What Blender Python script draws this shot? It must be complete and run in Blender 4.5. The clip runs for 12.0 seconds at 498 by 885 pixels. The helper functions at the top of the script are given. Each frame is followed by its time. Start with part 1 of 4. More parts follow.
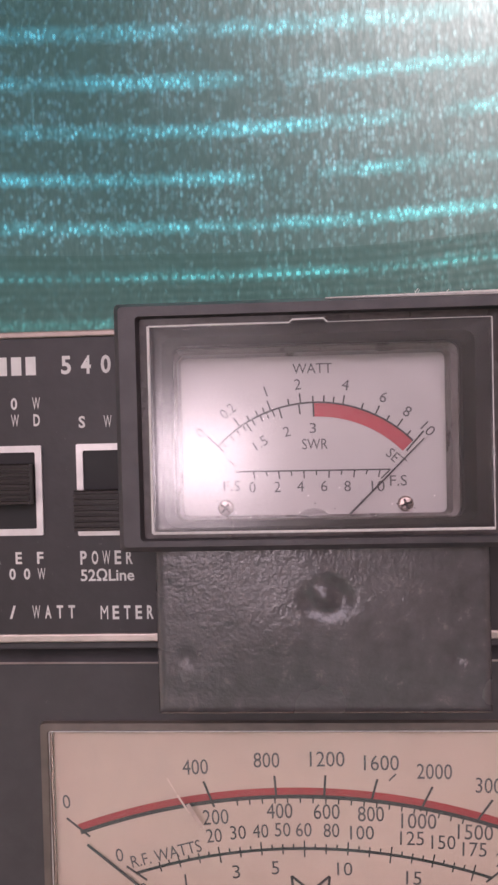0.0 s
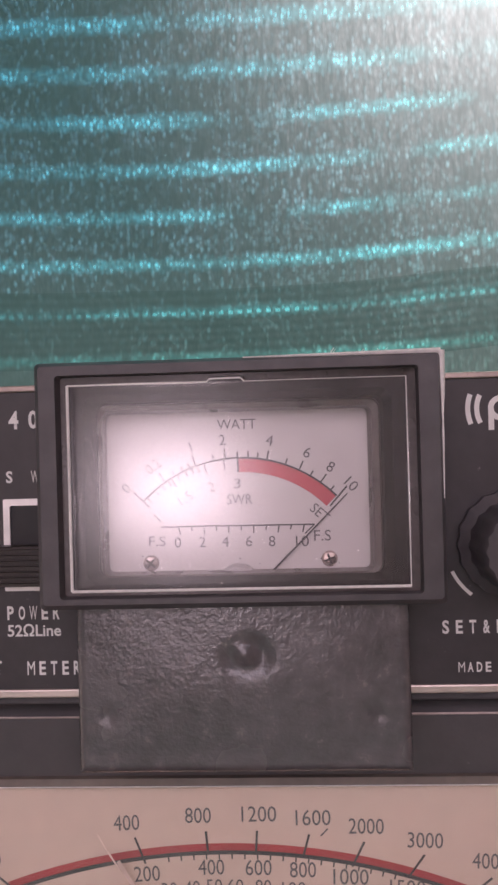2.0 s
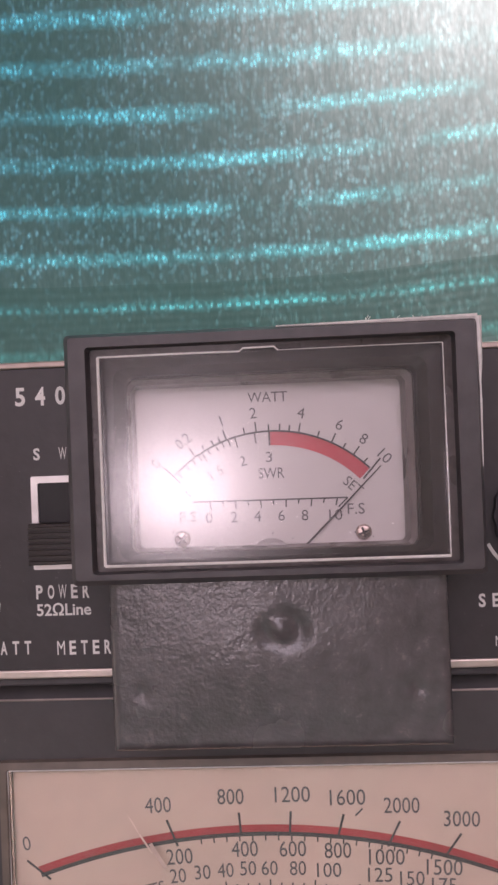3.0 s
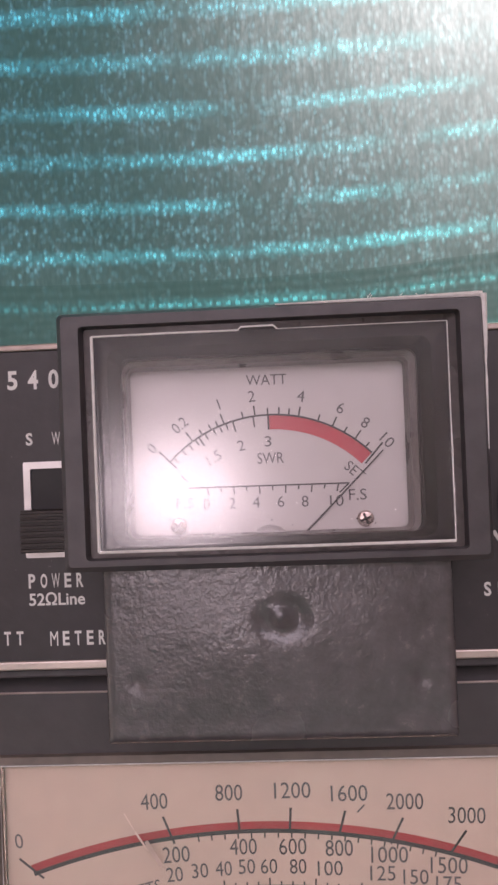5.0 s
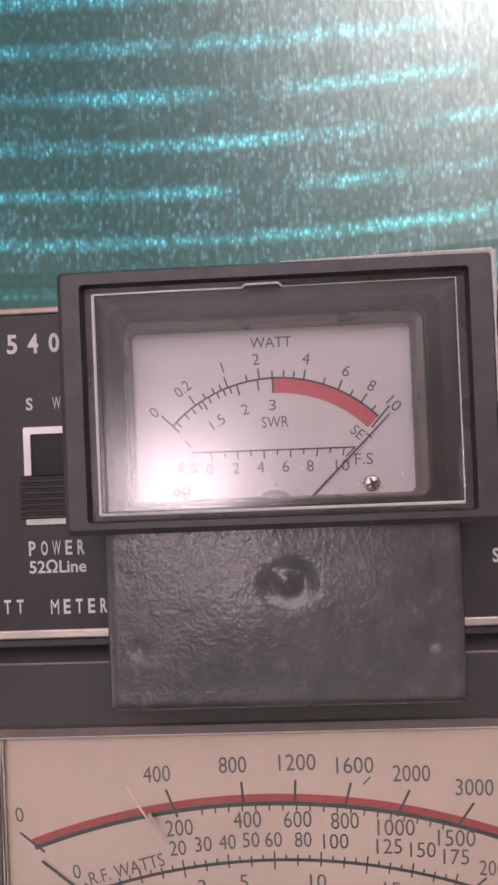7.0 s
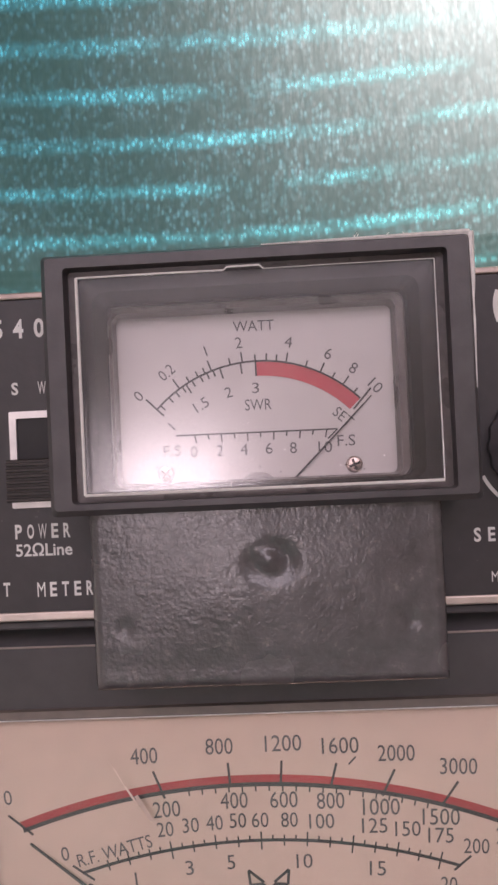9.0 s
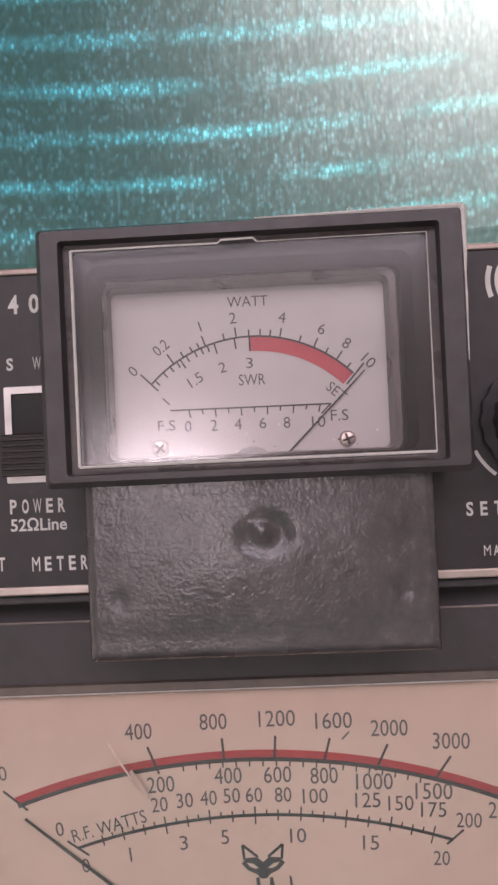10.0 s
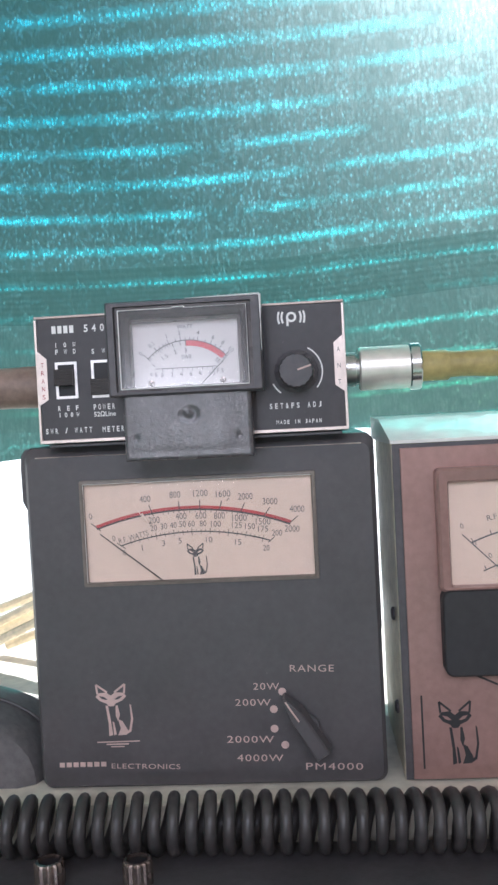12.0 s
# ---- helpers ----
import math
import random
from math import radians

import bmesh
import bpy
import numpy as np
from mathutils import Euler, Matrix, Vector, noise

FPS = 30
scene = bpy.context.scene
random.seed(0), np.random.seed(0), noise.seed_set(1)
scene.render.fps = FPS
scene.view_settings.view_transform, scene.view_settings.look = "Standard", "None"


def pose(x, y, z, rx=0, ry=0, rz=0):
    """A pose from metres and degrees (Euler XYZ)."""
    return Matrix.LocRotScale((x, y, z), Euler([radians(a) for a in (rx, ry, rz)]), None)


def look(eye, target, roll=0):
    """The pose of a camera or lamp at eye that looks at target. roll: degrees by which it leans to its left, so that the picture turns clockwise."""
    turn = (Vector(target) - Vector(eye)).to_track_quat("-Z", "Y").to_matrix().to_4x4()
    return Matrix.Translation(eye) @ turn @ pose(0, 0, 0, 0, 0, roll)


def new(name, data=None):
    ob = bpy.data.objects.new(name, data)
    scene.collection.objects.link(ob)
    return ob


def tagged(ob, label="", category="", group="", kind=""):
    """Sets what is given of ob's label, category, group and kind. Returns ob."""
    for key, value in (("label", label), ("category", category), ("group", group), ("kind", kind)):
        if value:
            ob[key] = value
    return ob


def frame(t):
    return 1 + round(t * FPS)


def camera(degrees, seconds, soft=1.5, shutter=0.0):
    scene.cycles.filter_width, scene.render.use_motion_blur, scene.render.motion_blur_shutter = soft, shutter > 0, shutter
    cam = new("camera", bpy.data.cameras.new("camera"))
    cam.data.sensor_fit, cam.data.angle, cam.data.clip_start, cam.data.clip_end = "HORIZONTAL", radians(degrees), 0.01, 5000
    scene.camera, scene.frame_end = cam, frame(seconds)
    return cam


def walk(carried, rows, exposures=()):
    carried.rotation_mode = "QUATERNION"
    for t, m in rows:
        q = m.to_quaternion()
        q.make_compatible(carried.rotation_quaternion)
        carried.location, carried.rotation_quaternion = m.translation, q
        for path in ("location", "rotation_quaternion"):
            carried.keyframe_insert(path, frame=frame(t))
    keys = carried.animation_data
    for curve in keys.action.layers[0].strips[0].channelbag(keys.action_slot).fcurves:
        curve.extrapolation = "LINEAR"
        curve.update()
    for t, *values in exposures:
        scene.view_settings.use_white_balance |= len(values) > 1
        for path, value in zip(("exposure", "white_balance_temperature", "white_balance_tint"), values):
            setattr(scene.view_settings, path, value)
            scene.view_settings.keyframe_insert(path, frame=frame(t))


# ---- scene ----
SKY, SUN, WINDOW, UPPER = 0.05, 5.0, 0.70, 4.1
CLOTH_BASE = (0.002, 0.008, 0.006)
FORWARD = (0.057, 0.066, 0.066, 1)
EXPO = [(0.0, 1.02, 6450, 34), (1.0, 0.88, 6450, 35), (2.2, 0.82, 6450, 36), (3.0, 0.94, 6450, 34), (5.0, 0.95, 6450, 32), (8.0, 0.97, 6450, 30), (10.4, 0.95, 6400, 26), (11.2, 1.16, 6350, 19), (11.5, 1.42, 5950, 13), (12.0, 1.48, 5400, 8)]
cam = camera(31.7, 12.0, soft=2.6)
PATH = [
    (0, (0.06288, -0.14980, 0.03853), (0.04387, 0.14950, 0.03067), -1.38),
    (0.2, (0.06516, -0.15397, 0.04143), (0.04786, 0.14549, 0.03653), -1.49),
    (0.5, (0.06228, -0.15577, 0.04543), (0.04410, 0.14365, 0.04131), -1.20),
    (1, (0.06662, -0.15383, 0.04529), (0.04893, 0.14565, 0.04433), -1.17),
    (1.5, (0.06756, -0.15249, 0.04480), (0.04972, 0.14698, 0.04533), -1.17),
    (2, (0.07444, -0.14999, 0.04310), (0.05826, 0.14957, 0.04429), -1.56),
    (2.5, (0.07001, -0.15080, 0.04008), (0.05388, 0.14876, 0.04204), -2.05),
    (3, (0.06889, -0.14806, 0.03854), (0.05283, 0.15151, 0.04025), -2.25),
    (4.8, (0.06584, -0.14458, 0.03482), (0.04976, 0.15497, 0.03801), -2.30),
    (5, (0.06873, -0.14400, 0.03502), (0.05285, 0.15555, 0.03874), -2.27),
    (5.5, (0.06908, -0.14402, 0.03498), (0.05349, 0.15555, 0.03853), -2.31),
    (6, (0.06721, -0.14406, 0.03368), (0.05088, 0.15548, 0.03724), -2.32),
    (6.5, (0.06822, -0.14244, 0.03211), (0.05258, 0.15713, 0.03570), -2.31),
    (7, (0.06771, -0.14142, 0.02960), (0.05181, 0.15814, 0.03271), -2.32),
    (7.2, (0.06857, -0.14230, 0.03056), (0.05251, 0.15725, 0.03378), -2.39),
    (8.8, (0.06892, -0.14397, 0.02793), (0.05412, 0.15565, 0.03148), -2.58),
    (9, (0.06930, -0.14280, 0.02633), (0.05551, 0.15686, 0.03014), -2.68),
    (9.5, (0.06923, -0.14242, 0.02396), (0.05532, 0.15724, 0.02761), -2.67),
    (9.6, (0.06829, -0.14254, 0.02288), (0.05586, 0.15719, 0.02584), -2.73),
    (10, (0.06945, -0.14355, 0.02207), (0.05711, 0.15617, 0.02616), -2.66),
    (10.5, (0.06784, -0.15354, 0.02295), (0.05567, 0.14621, 0.02176), -2.33),
    (10.7, (0.06913, -0.16744, 0.02504), (0.05853, 0.13237, 0.02477), -2.34),
    (11, (0.07001, -0.21008, 0.03072), (0.06152, 0.08979, 0.02920), -2.18),
    (11.2, (0.07440, -0.24639, 0.02997), (0.06160, 0.05329, 0.02468), -1.93),
    (11.4, (0.08000, -0.27992, 0.02803), (0.06944, 0.01966, 0.01628), -1.90),
    (11.5, (0.08598, -0.29739, 0.02447), (0.07609, 0.00229, 0.01487), -2.37),
    (11.7, (0.10545, -0.32741, 0.02445), (0.08810, -0.02816, 0.01240), -2.78),
    (12, (0.11355, -0.36763, 0.00882), (0.09336, -0.06846, -0.00083), -2.93),
]
walk(cam, [(t, look(eye, target, roll)) for t, eye, target, roll in PATH], EXPO)

# ---- world and large lights ----
SUN_EL, SUN_AZ = 35.0, 22.5          # height, and degrees to the right of straight ahead (+y)
world = bpy.data.worlds.new("world")
scene.world = world
world.use_nodes = True
wn, wl = world.node_tree.nodes, world.node_tree.links
sky = wn.new("ShaderNodeTexSky")
sky.sky_type, sky.sun_disc = "NISHITA", False
sky.sun_elevation, sky.sun_rotation = radians(SUN_EL), radians(SUN_AZ)
wl.new(sky.outputs[0], wn["Background"].inputs[0])
wn["Background"].inputs[1].default_value = SKY

sun = new("sun", bpy.data.lights.new("sun", "SUN"))
sun.data.energy, sun.data.angle, sun.data.color = SUN, radians(0.6), (1.0, 0.93, 0.82)
sd = Vector((math.sin(radians(SUN_AZ)) * math.cos(radians(SUN_EL)), math.cos(radians(SUN_AZ)) * math.cos(radians(SUN_EL)), math.sin(radians(SUN_EL))))
sun.matrix_world = look(sd * 3, (0, 0, 0))

# daylight that enters by the opening in the wall behind the camera
win = new("window_light", bpy.data.lights.new("window_light", "AREA"))
win.data.shape, win.data.size, win.data.size_y, win.data.energy = "RECTANGLE", 0.20, 0.14, WINDOW
win.data.color = (1.0, 0.90, 0.88)
win.matrix_world = look((-0.15, -1.49, -0.03), (-0.15, 0, -0.03))

# added fill light on the fronts, set in an assumed upper opening of the same wall
upper = new("upper_fill", bpy.data.lights.new("upper_fill", "AREA"))
upper.data.shape, upper.data.size, upper.data.size_y, upper.data.energy = "RECTANGLE", 1.6, 0.40, UPPER
upper.data.color = (1.0, 0.90, 0.88)
upper.matrix_world = look((0.10, -1.49, 0.62), (0.10, 0, -0.1))


# ---- materials ----
def material(name, color, rough=0.5, metal=0.0, var=0.25, scale=300.0, bump=0.2, bump_scale=900.0, spots=None, spot_scale=120.0, spot_amount=0.5, transmission=0.0, spec=0.5, coat=0.0):
    """A procedural surface: two scales of colour variation, fine relief, and optional wear of its own shape."""
    m = bpy.data.materials.new(name)
    m.use_nodes = True
    n, l = m.node_tree.nodes, m.node_tree.links
    p = n["Principled BSDF"]
    co = n.new("ShaderNodeTexCoord")
    big, fine = n.new("ShaderNodeTexNoise"), n.new("ShaderNodeTexNoise")
    big.inputs["Scale"].default_value, big.inputs["Detail"].default_value = scale * 0.15, 4
    fine.inputs["Scale"].default_value, fine.inputs["Detail"].default_value = scale, 6
    l.new(co.outputs["Object"], big.inputs["Vector"]), l.new(co.outputs["Object"], fine.inputs["Vector"])
    add = n.new("ShaderNodeMath")
    add.operation = "ADD"
    l.new(big.outputs[0], add.inputs[0]), l.new(fine.outputs[0], add.inputs[1])
    ramp = n.new("ShaderNodeMapRange")
    ramp.inputs["From Min"].default_value, ramp.inputs["From Max"].default_value = 0.6, 1.4
    ramp.inputs["To Min"].default_value, ramp.inputs["To Max"].default_value = 1 - var, 1 + var
    l.new(add.outputs[0], ramp.inputs["Value"])
    mul = n.new("ShaderNodeVectorMath")
    mul.operation = "SCALE"
    mul.inputs[0].default_value = color
    l.new(ramp.outputs[0], mul.inputs["Scale"])
    last = mul.outputs[0]
    if spots:
        sp = n.new("ShaderNodeTexNoise")
        sp.inputs["Scale"].default_value, sp.inputs["Detail"].default_value, sp.inputs["Roughness"].default_value = spot_scale, 8, 0.7
        l.new(co.outputs["Object"], sp.inputs["Vector"])
        cut = n.new("ShaderNodeMapRange")
        cut.inputs["From Min"].default_value, cut.inputs["From Max"].default_value = 0.72 - 0.25 * spot_amount, 0.80 - 0.2 * spot_amount
        l.new(sp.outputs[0], cut.inputs["Value"])
        mix = n.new("ShaderNodeMix")
        mix.data_type = "RGBA"
        l.new(cut.outputs[0], mix.inputs["Factor"]), l.new(last, mix.inputs[6])
        mix.inputs[7].default_value = (*spots, 1)
        last = mix.outputs[2]
    l.new(last, p.inputs["Base Color"])
    rr = n.new("ShaderNodeMapRange")
    rr.inputs["From Min"].default_value, rr.inputs["From Max"].default_value = 0.3, 0.7
    rr.inputs["To Min"].default_value, rr.inputs["To Max"].default_value = max(0.01, rough * 0.8), min(1, rough * 1.2)
    l.new(big.outputs[0], rr.inputs["Value"]), l.new(rr.outputs[0], p.inputs["Roughness"])
    p.inputs["Metallic"].default_value, p.inputs["Transmission Weight"].default_value = metal, transmission
    p.inputs["Specular IOR Level"].default_value, p.inputs["Coat Weight"].default_value = spec, coat
    if bump:
        bn = n.new("ShaderNodeTexNoise")
        bn.inputs["Scale"].default_value, bn.inputs["Detail"].default_value = bump_scale, 3
        l.new(co.outputs["Object"], bn.inputs["Vector"])
        bp = n.new("ShaderNodeBump")
        bp.inputs["Strength"].default_value, bp.inputs["Distance"].default_value = bump, 0.0003
        l.new(bn.outputs[0], bp.inputs["Height"]), l.new(bp.outputs[0], p.inputs["Normal"])
    return m


BLACK = material("black_plastic", (0.092, 0.084, 0.090), 0.40, var=0.3, bump=0.15, spots=(0.12, 0.11, 0.11), spot_scale=500, spot_amount=0.15)
COVER = material("scuffed_black_plastic", (0.110, 0.101, 0.108), 0.25, var=0.3, scale=420, bump=0.24, bump_scale=1700, spots=(0.19, 0.17, 0.17), spot_scale=420, spot_amount=0.5, spec=0.9)
PANEL = material("black_panel_paint", (0.092, 0.084, 0.088), 0.42, var=0.16, bump=0.12, spots=(0.20, 0.18, 0.18), spot_scale=600, spot_amount=0.18)
FACE = material("black_printed_face", (0.056, 0.050, 0.054), 0.40, var=0.2, bump=0.12, spots=(0.26, 0.24, 0.24), spot_scale=900, spot_amount=0.32)
CRINKLE = material("black_crinkle_paint", (0.092, 0.085, 0.088), 0.55, var=0.35, bump=0.5, bump_scale=1500)
INNER = material("dark_inner_wall", (0.018, 0.015, 0.018), 0.85, var=0.15, scale=60, bump=0, spec=0.15)
TRIM = material("worn_copper_trim", (0.76, 0.65, 0.60), 0.36, 0.8, var=0.15, spots=(0.25, 0.13, 0.07), spot_scale=260, spot_amount=0.25)
DULL_TRIM = material("tarnished_copper_trim", (0.46, 0.37, 0.335), 0.42, 0.8, var=0.2, spots=(0.16, 0.09, 0.06), spot_scale=300, spot_amount=0.4)
NICKEL = material("satin_nickel", (0.93, 0.88, 0.80), 0.36, 0.65, var=0.1, bump=0.05)
FRAME_METAL = material("worn_switch_frame", (0.84, 0.80, 0.79), 0.36, 0.55, var=0.25, scale=250, bump=0.1, spots=(0.34, 0.27, 0.22), spot_scale=160, spot_amount=0.35)
STEEL = material("steel", (0.62, 0.60, 0.58), 0.3, 1.0, var=0.2, spots=(0.2, 0.15, 0.1), spot_scale=300, spot_amount=0.15)
CHROME = material("chrome", (0.80, 0.78, 0.76), 0.14, 1.0, var=0.1, bump=0.05)
DARK_CHROME = material("tarnished_chrome", (0.42, 0.34, 0.31), 0.25, 1.0, var=0.3, bump=0.1)
ALU = material("weathered_aluminium", (0.66, 0.60, 0.48), 0.42, 0.25, var=0.35, scale=200, bump=0.5, spots=(0.30, 0.26, 0.18), spot_scale=150, spot_amount=0.3)
# pale chips and lint; also the colour of painted edge glints and rim light
CHALK = material("pale_chips_and_edge_glint", (0.85, 0.82, 0.80), 0.4, var=0.2, scale=900, bump=0.3, spots=(0.3, 0.27, 0.27), spot_scale=700, spot_amount=0.25)
# whiter than the case: direct sun on the lid is put into this colour
PALE_LID = material("sunlit_pale_lid", (0.80, 0.77, 0.72), 0.35, var=0.12, scale=200, bump=0.3)
WHITE_INK = material("white_ink", (0.88, 0.86, 0.84), 0.45, var=0.15, bump=0)
PINK_INK = material("faded_pink_ink", (0.62, 0.45, 0.41), 0.6, var=0.2, bump=0)
INK = material("black_ink", (0.035, 0.033, 0.035), 0.6, var=0.2, bump=0)
GREY_INK = material("dark_grey_ink", (0.07, 0.065, 0.07), 0.6, var=0.2, bump=0)
RED = material("red_ink", (0.43, 0.052, 0.068), 0.6, var=0.15, bump=0)
DARK_RED = material("dark_red_ink", (0.36, 0.03, 0.035), 0.6, var=0.15, bump=0)
LIP = material("brown_black_lip", (0.085, 0.068, 0.066), 0.3, var=0.4, scale=700, bump=0.1)
BROWN = material("brown_grey_plastic", (0.20, 0.165, 0.14), 0.45, var=0.25)
SMEAR = material("pale_smear", (0.72, 0.58, 0.50), 0.6, var=0.2)
GREYP = material("grey_plastic", (0.30, 0.28, 0.28), 0.5, var=0.2)
DIAL = material("white_dial_paint", (0.48, 0.45, 0.443), 0.55, var=0.06, bump=0.05, spots=(0.60, 0.56, 0.53), spot_scale=45, spot_amount=0.35)
CREAM = material("cream_dial_card", (0.57, 0.435, 0.345), 0.6, var=0.06, bump=0.05, spots=(0.55, 0.42, 0.34), spot_scale=60, spot_amount=0.2)
ROSE = material("brushed_rose_panel", (0.37, 0.225, 0.20), 0.42, 0.35, var=0.15, bump=0.2)
YELLOW = material("yellowed_jacket", (0.42, 0.34, 0.13), 0.5, var=0.3, bump=0.4, bump_scale=500, spots=(0.6, 0.5, 0.25), spot_scale=200, spot_amount=0.3)
TAPE = material("brown_tape_wrap", (0.30, 0.21, 0.17), 0.5, var=0.3, bump=0.3)
RUBBER = material("black_rubber_cord", (0.055, 0.049, 0.048), 0.38, var=0.3, bump=0.2)
BOARD = material("pale_shelf_board", (0.72, 0.66, 0.56), 0.7, var=0.25, scale=120, bump=0.4, bump_scale=400, spots=(0.35, 0.29, 0.2), spot_scale=60, spot_amount=0.3)
WALL = material("painted_wall", (0.62, 0.57, 0.54), 0.8, var=0.15, scale=30, bump=0.2, bump_scale=200)
WOOD = material("floor_boards", (0.28, 0.22, 0.17), 0.7, var=0.3, scale=30, bump=0.2, bump_scale=200)
EARTH = material("dry_pale_ground", (0.78, 0.74, 0.68), 0.9, var=0.3, scale=20, bump=0.4, bump_scale=60)
STRAW = material("dry_cane", (0.72, 0.62, 0.46), 0.6, var=0.3, bump=0.3)
DARK_FABRIC = material("dark_grey_foam", (0.15, 0.14, 0.14), 0.85, var=0.3, bump=0.6, bump_scale=1200)
SLIDER = material("brown_black_slider", (0.035, 0.026, 0.022), 0.4, var=0.3, bump=0.2)


def clear_material(name, dust, soft):
    """Clear plastic with a little dust and fine scratches."""
    m = bpy.data.materials.new(name)
    m.use_nodes = True
    n, l = m.node_tree.nodes, m.node_tree.links
    p = n["Principled BSDF"]
    p.inputs["Transmission Weight"].default_value, p.inputs["IOR"].default_value = 1.0, 1.45
    p.inputs["Base Color"].default_value = (0.99, 0.985, 0.985, 1)
    p.inputs["Roughness"].default_value = 0.0
    p.inputs["IOR"].default_value = 1.08
    p.inputs["Coat Weight"].default_value, p.inputs["Coat Roughness"].default_value, p.inputs["Coat IOR"].default_value = 1.0, soft, 1.52
    co, nz = n.new("ShaderNodeTexCoord"), n.new("ShaderNodeTexNoise")
    nz.inputs["Scale"].default_value, nz.inputs["Detail"].default_value, nz.inputs["Roughness"].default_value = 160, 8, 0.75
    l.new(co.outputs["Object"], nz.inputs["Vector"])
    mr = n.new("ShaderNodeMapRange")
    mr.inputs["From Min"].default_value, mr.inputs["From Max"].default_value = 0.45, 0.8
    mr.inputs["To Min"].default_value, mr.inputs["To Max"].default_value = dust * 0.4, dust * 2.5
    l.new(nz.outputs[0], mr.inputs["Value"])
    df, mx = n.new("ShaderNodeBsdfDiffuse"), n.new("ShaderNodeMixShader")
    df.inputs[0].default_value = (0.7, 0.66, 0.65, 1)
    l.new(mr.outputs[0], mx.inputs[0]), l.new(p.outputs[0], mx.inputs[1]), l.new(df.outputs[0], mx.inputs[2])
    l.new(mx.outputs[0], n["Material Output"].inputs[0])
    return m


CLEAR = clear_material("clear_plastic", 0.016, 0.185)
GLASS = clear_material("meter_glass", 0.02, 0.06)


def cloth_material():
    """Green knitted shade cloth: dark yarn, rows of open stitches that pass the light, and light scattered forward."""
    m = bpy.data.materials.new("green_shade_cloth")
    m.use_nodes = True
    n, l = m.node_tree.nodes, m.node_tree.links
    n.remove(n["Principled BSDF"])

    def node(kind, **vals):
        nd = n.new(kind)
        for k, v in vals.items():
            nd.inputs[k.replace("_", " ")].default_value = v
        return nd

    def math_(op, a, b=None, c=None):
        nd = n.new("ShaderNodeMath")
        nd.operation = op
        for i, v in enumerate((a, b, c)):
            if v is None:
                continue
            if isinstance(v, (int, float)):
                nd.inputs[i].default_value = v
            else:
                l.new(v, nd.inputs[i])
        return nd.outputs[0]

    co = n.new("ShaderNodeTexCoord")
    sep = n.new("ShaderNodeSeparateXYZ")
    l.new(co.outputs["Object"], sep.inputs[0])
    x, z = sep.outputs[0], sep.outputs[2]
    # slow wander of the rows
    wob = node("ShaderNodeTexNoise", Scale=4.0, Detail=2.0)
    l.new(co.outputs["Object"], wob.inputs["Vector"])
    xr = math_("SUBTRACT", x, 0.07)
    sag = math_("ADD", math_("MULTIPLY", xr, 0.022), math_("MULTIPLY", math_("MULTIPLY", xr, xr), 0.12))
    zz = math_("SUBTRACT", math_("ADD", z, math_("MULTIPLY", math_("SUBTRACT", wob.outputs[0], 0.5), 0.012)), sag)
    row = math_("DIVIDE", math_("SUBTRACT", zz, 0.1425), 0.0250)
    near = math_("ABSOLUTE", math_("SUBTRACT", math_("FRACT", math_("ADD", row, 0.5)), 0.5))
    line = node("ShaderNodeMapRange", From_Min=0.23, From_Max=0.03, To_Min=0.0, To_Max=1.0)
    # uneven upright yarns break the rows up; the upper rows are slacker and wider
    yarn_at = n.new("ShaderNodeVectorMath")
    yarn_at.operation = "MULTIPLY"
    yarn_at.inputs[1].default_value = (520.0, 1.0, 105.0)
    l.new(co.outputs["Object"], yarn_at.inputs[0])
    yarn = node("ShaderNodeTexNoise", Scale=1.0, Detail=2.0, Roughness=0.6)
    l.new(yarn_at.outputs[0], yarn.inputs["Vector"])
    ragged = math_("MULTIPLY", math_("SUBTRACT", yarn.outputs[0], 0.5), 0.30)
    slack = math_("ADD", math_("MULTIPLY", row, 0.055), 0.80)
    l.new(math_("DIVIDE", math_("ADD", near, ragged), slack), line.inputs["Value"])
    yarns = node("ShaderNodeMapRange", From_Min=0.32, From_Max=0.66, To_Min=0.30, To_Max=1.45)
    l.new(yarn.outputs[0], yarns.inputs["Value"])
    # stitches along each row, broken into dashes
    cell = n.new("ShaderNodeCombineXYZ")
    l.new(math_("MULTIPLY", x, 1.0), cell.inputs[0])
    l.new(math_("MULTIPLY", math_("FLOOR", math_("ADD", row, 0.5)), 0.37), cell.inputs[2])
    dash = node("ShaderNodeTexNoise", Scale=12.0, Detail=3.0, Roughness=0.65)
    l.new(cell.outputs[0], dash.inputs["Vector"])
    dashes = node("ShaderNodeMapRange", From_Min=0.36, From_Max=0.60)
    l.new(dash.outputs[0], dashes.inputs["Value"])
    # single stitches: upright gaps between the yarns, a few wide open, most nearly shut
    squash = n.new("ShaderNodeVectorMath")
    squash.operation = "MULTIPLY"
    squash.inputs[1].default_value = (500.0, 0.0, 290.0)
    l.new(co.outputs["Object"], squash.inputs[0])
    gap = node("ShaderNodeTexVoronoi", Scale=1.0, Randomness=0.88)
    l.new(squash.outputs[0], gap.inputs["Vector"])
    hue = n.new("ShaderNodeSeparateColor")
    l.new(gap.outputs["Color"], hue.inputs[0])
    lum = node("ShaderNodeMapRange", From_Min=0.12, From_Max=1.0)
    l.new(hue.outputs[0], lum.inputs["Value"])
    wide_open = math_("POWER", lum.outputs[0], 1.4)
    soft_dot = node("ShaderNodeMapRange", From_Min=0.74, From_Max=0.12)
    l.new(gap.outputs["Distance"], soft_dot.inputs["Value"])
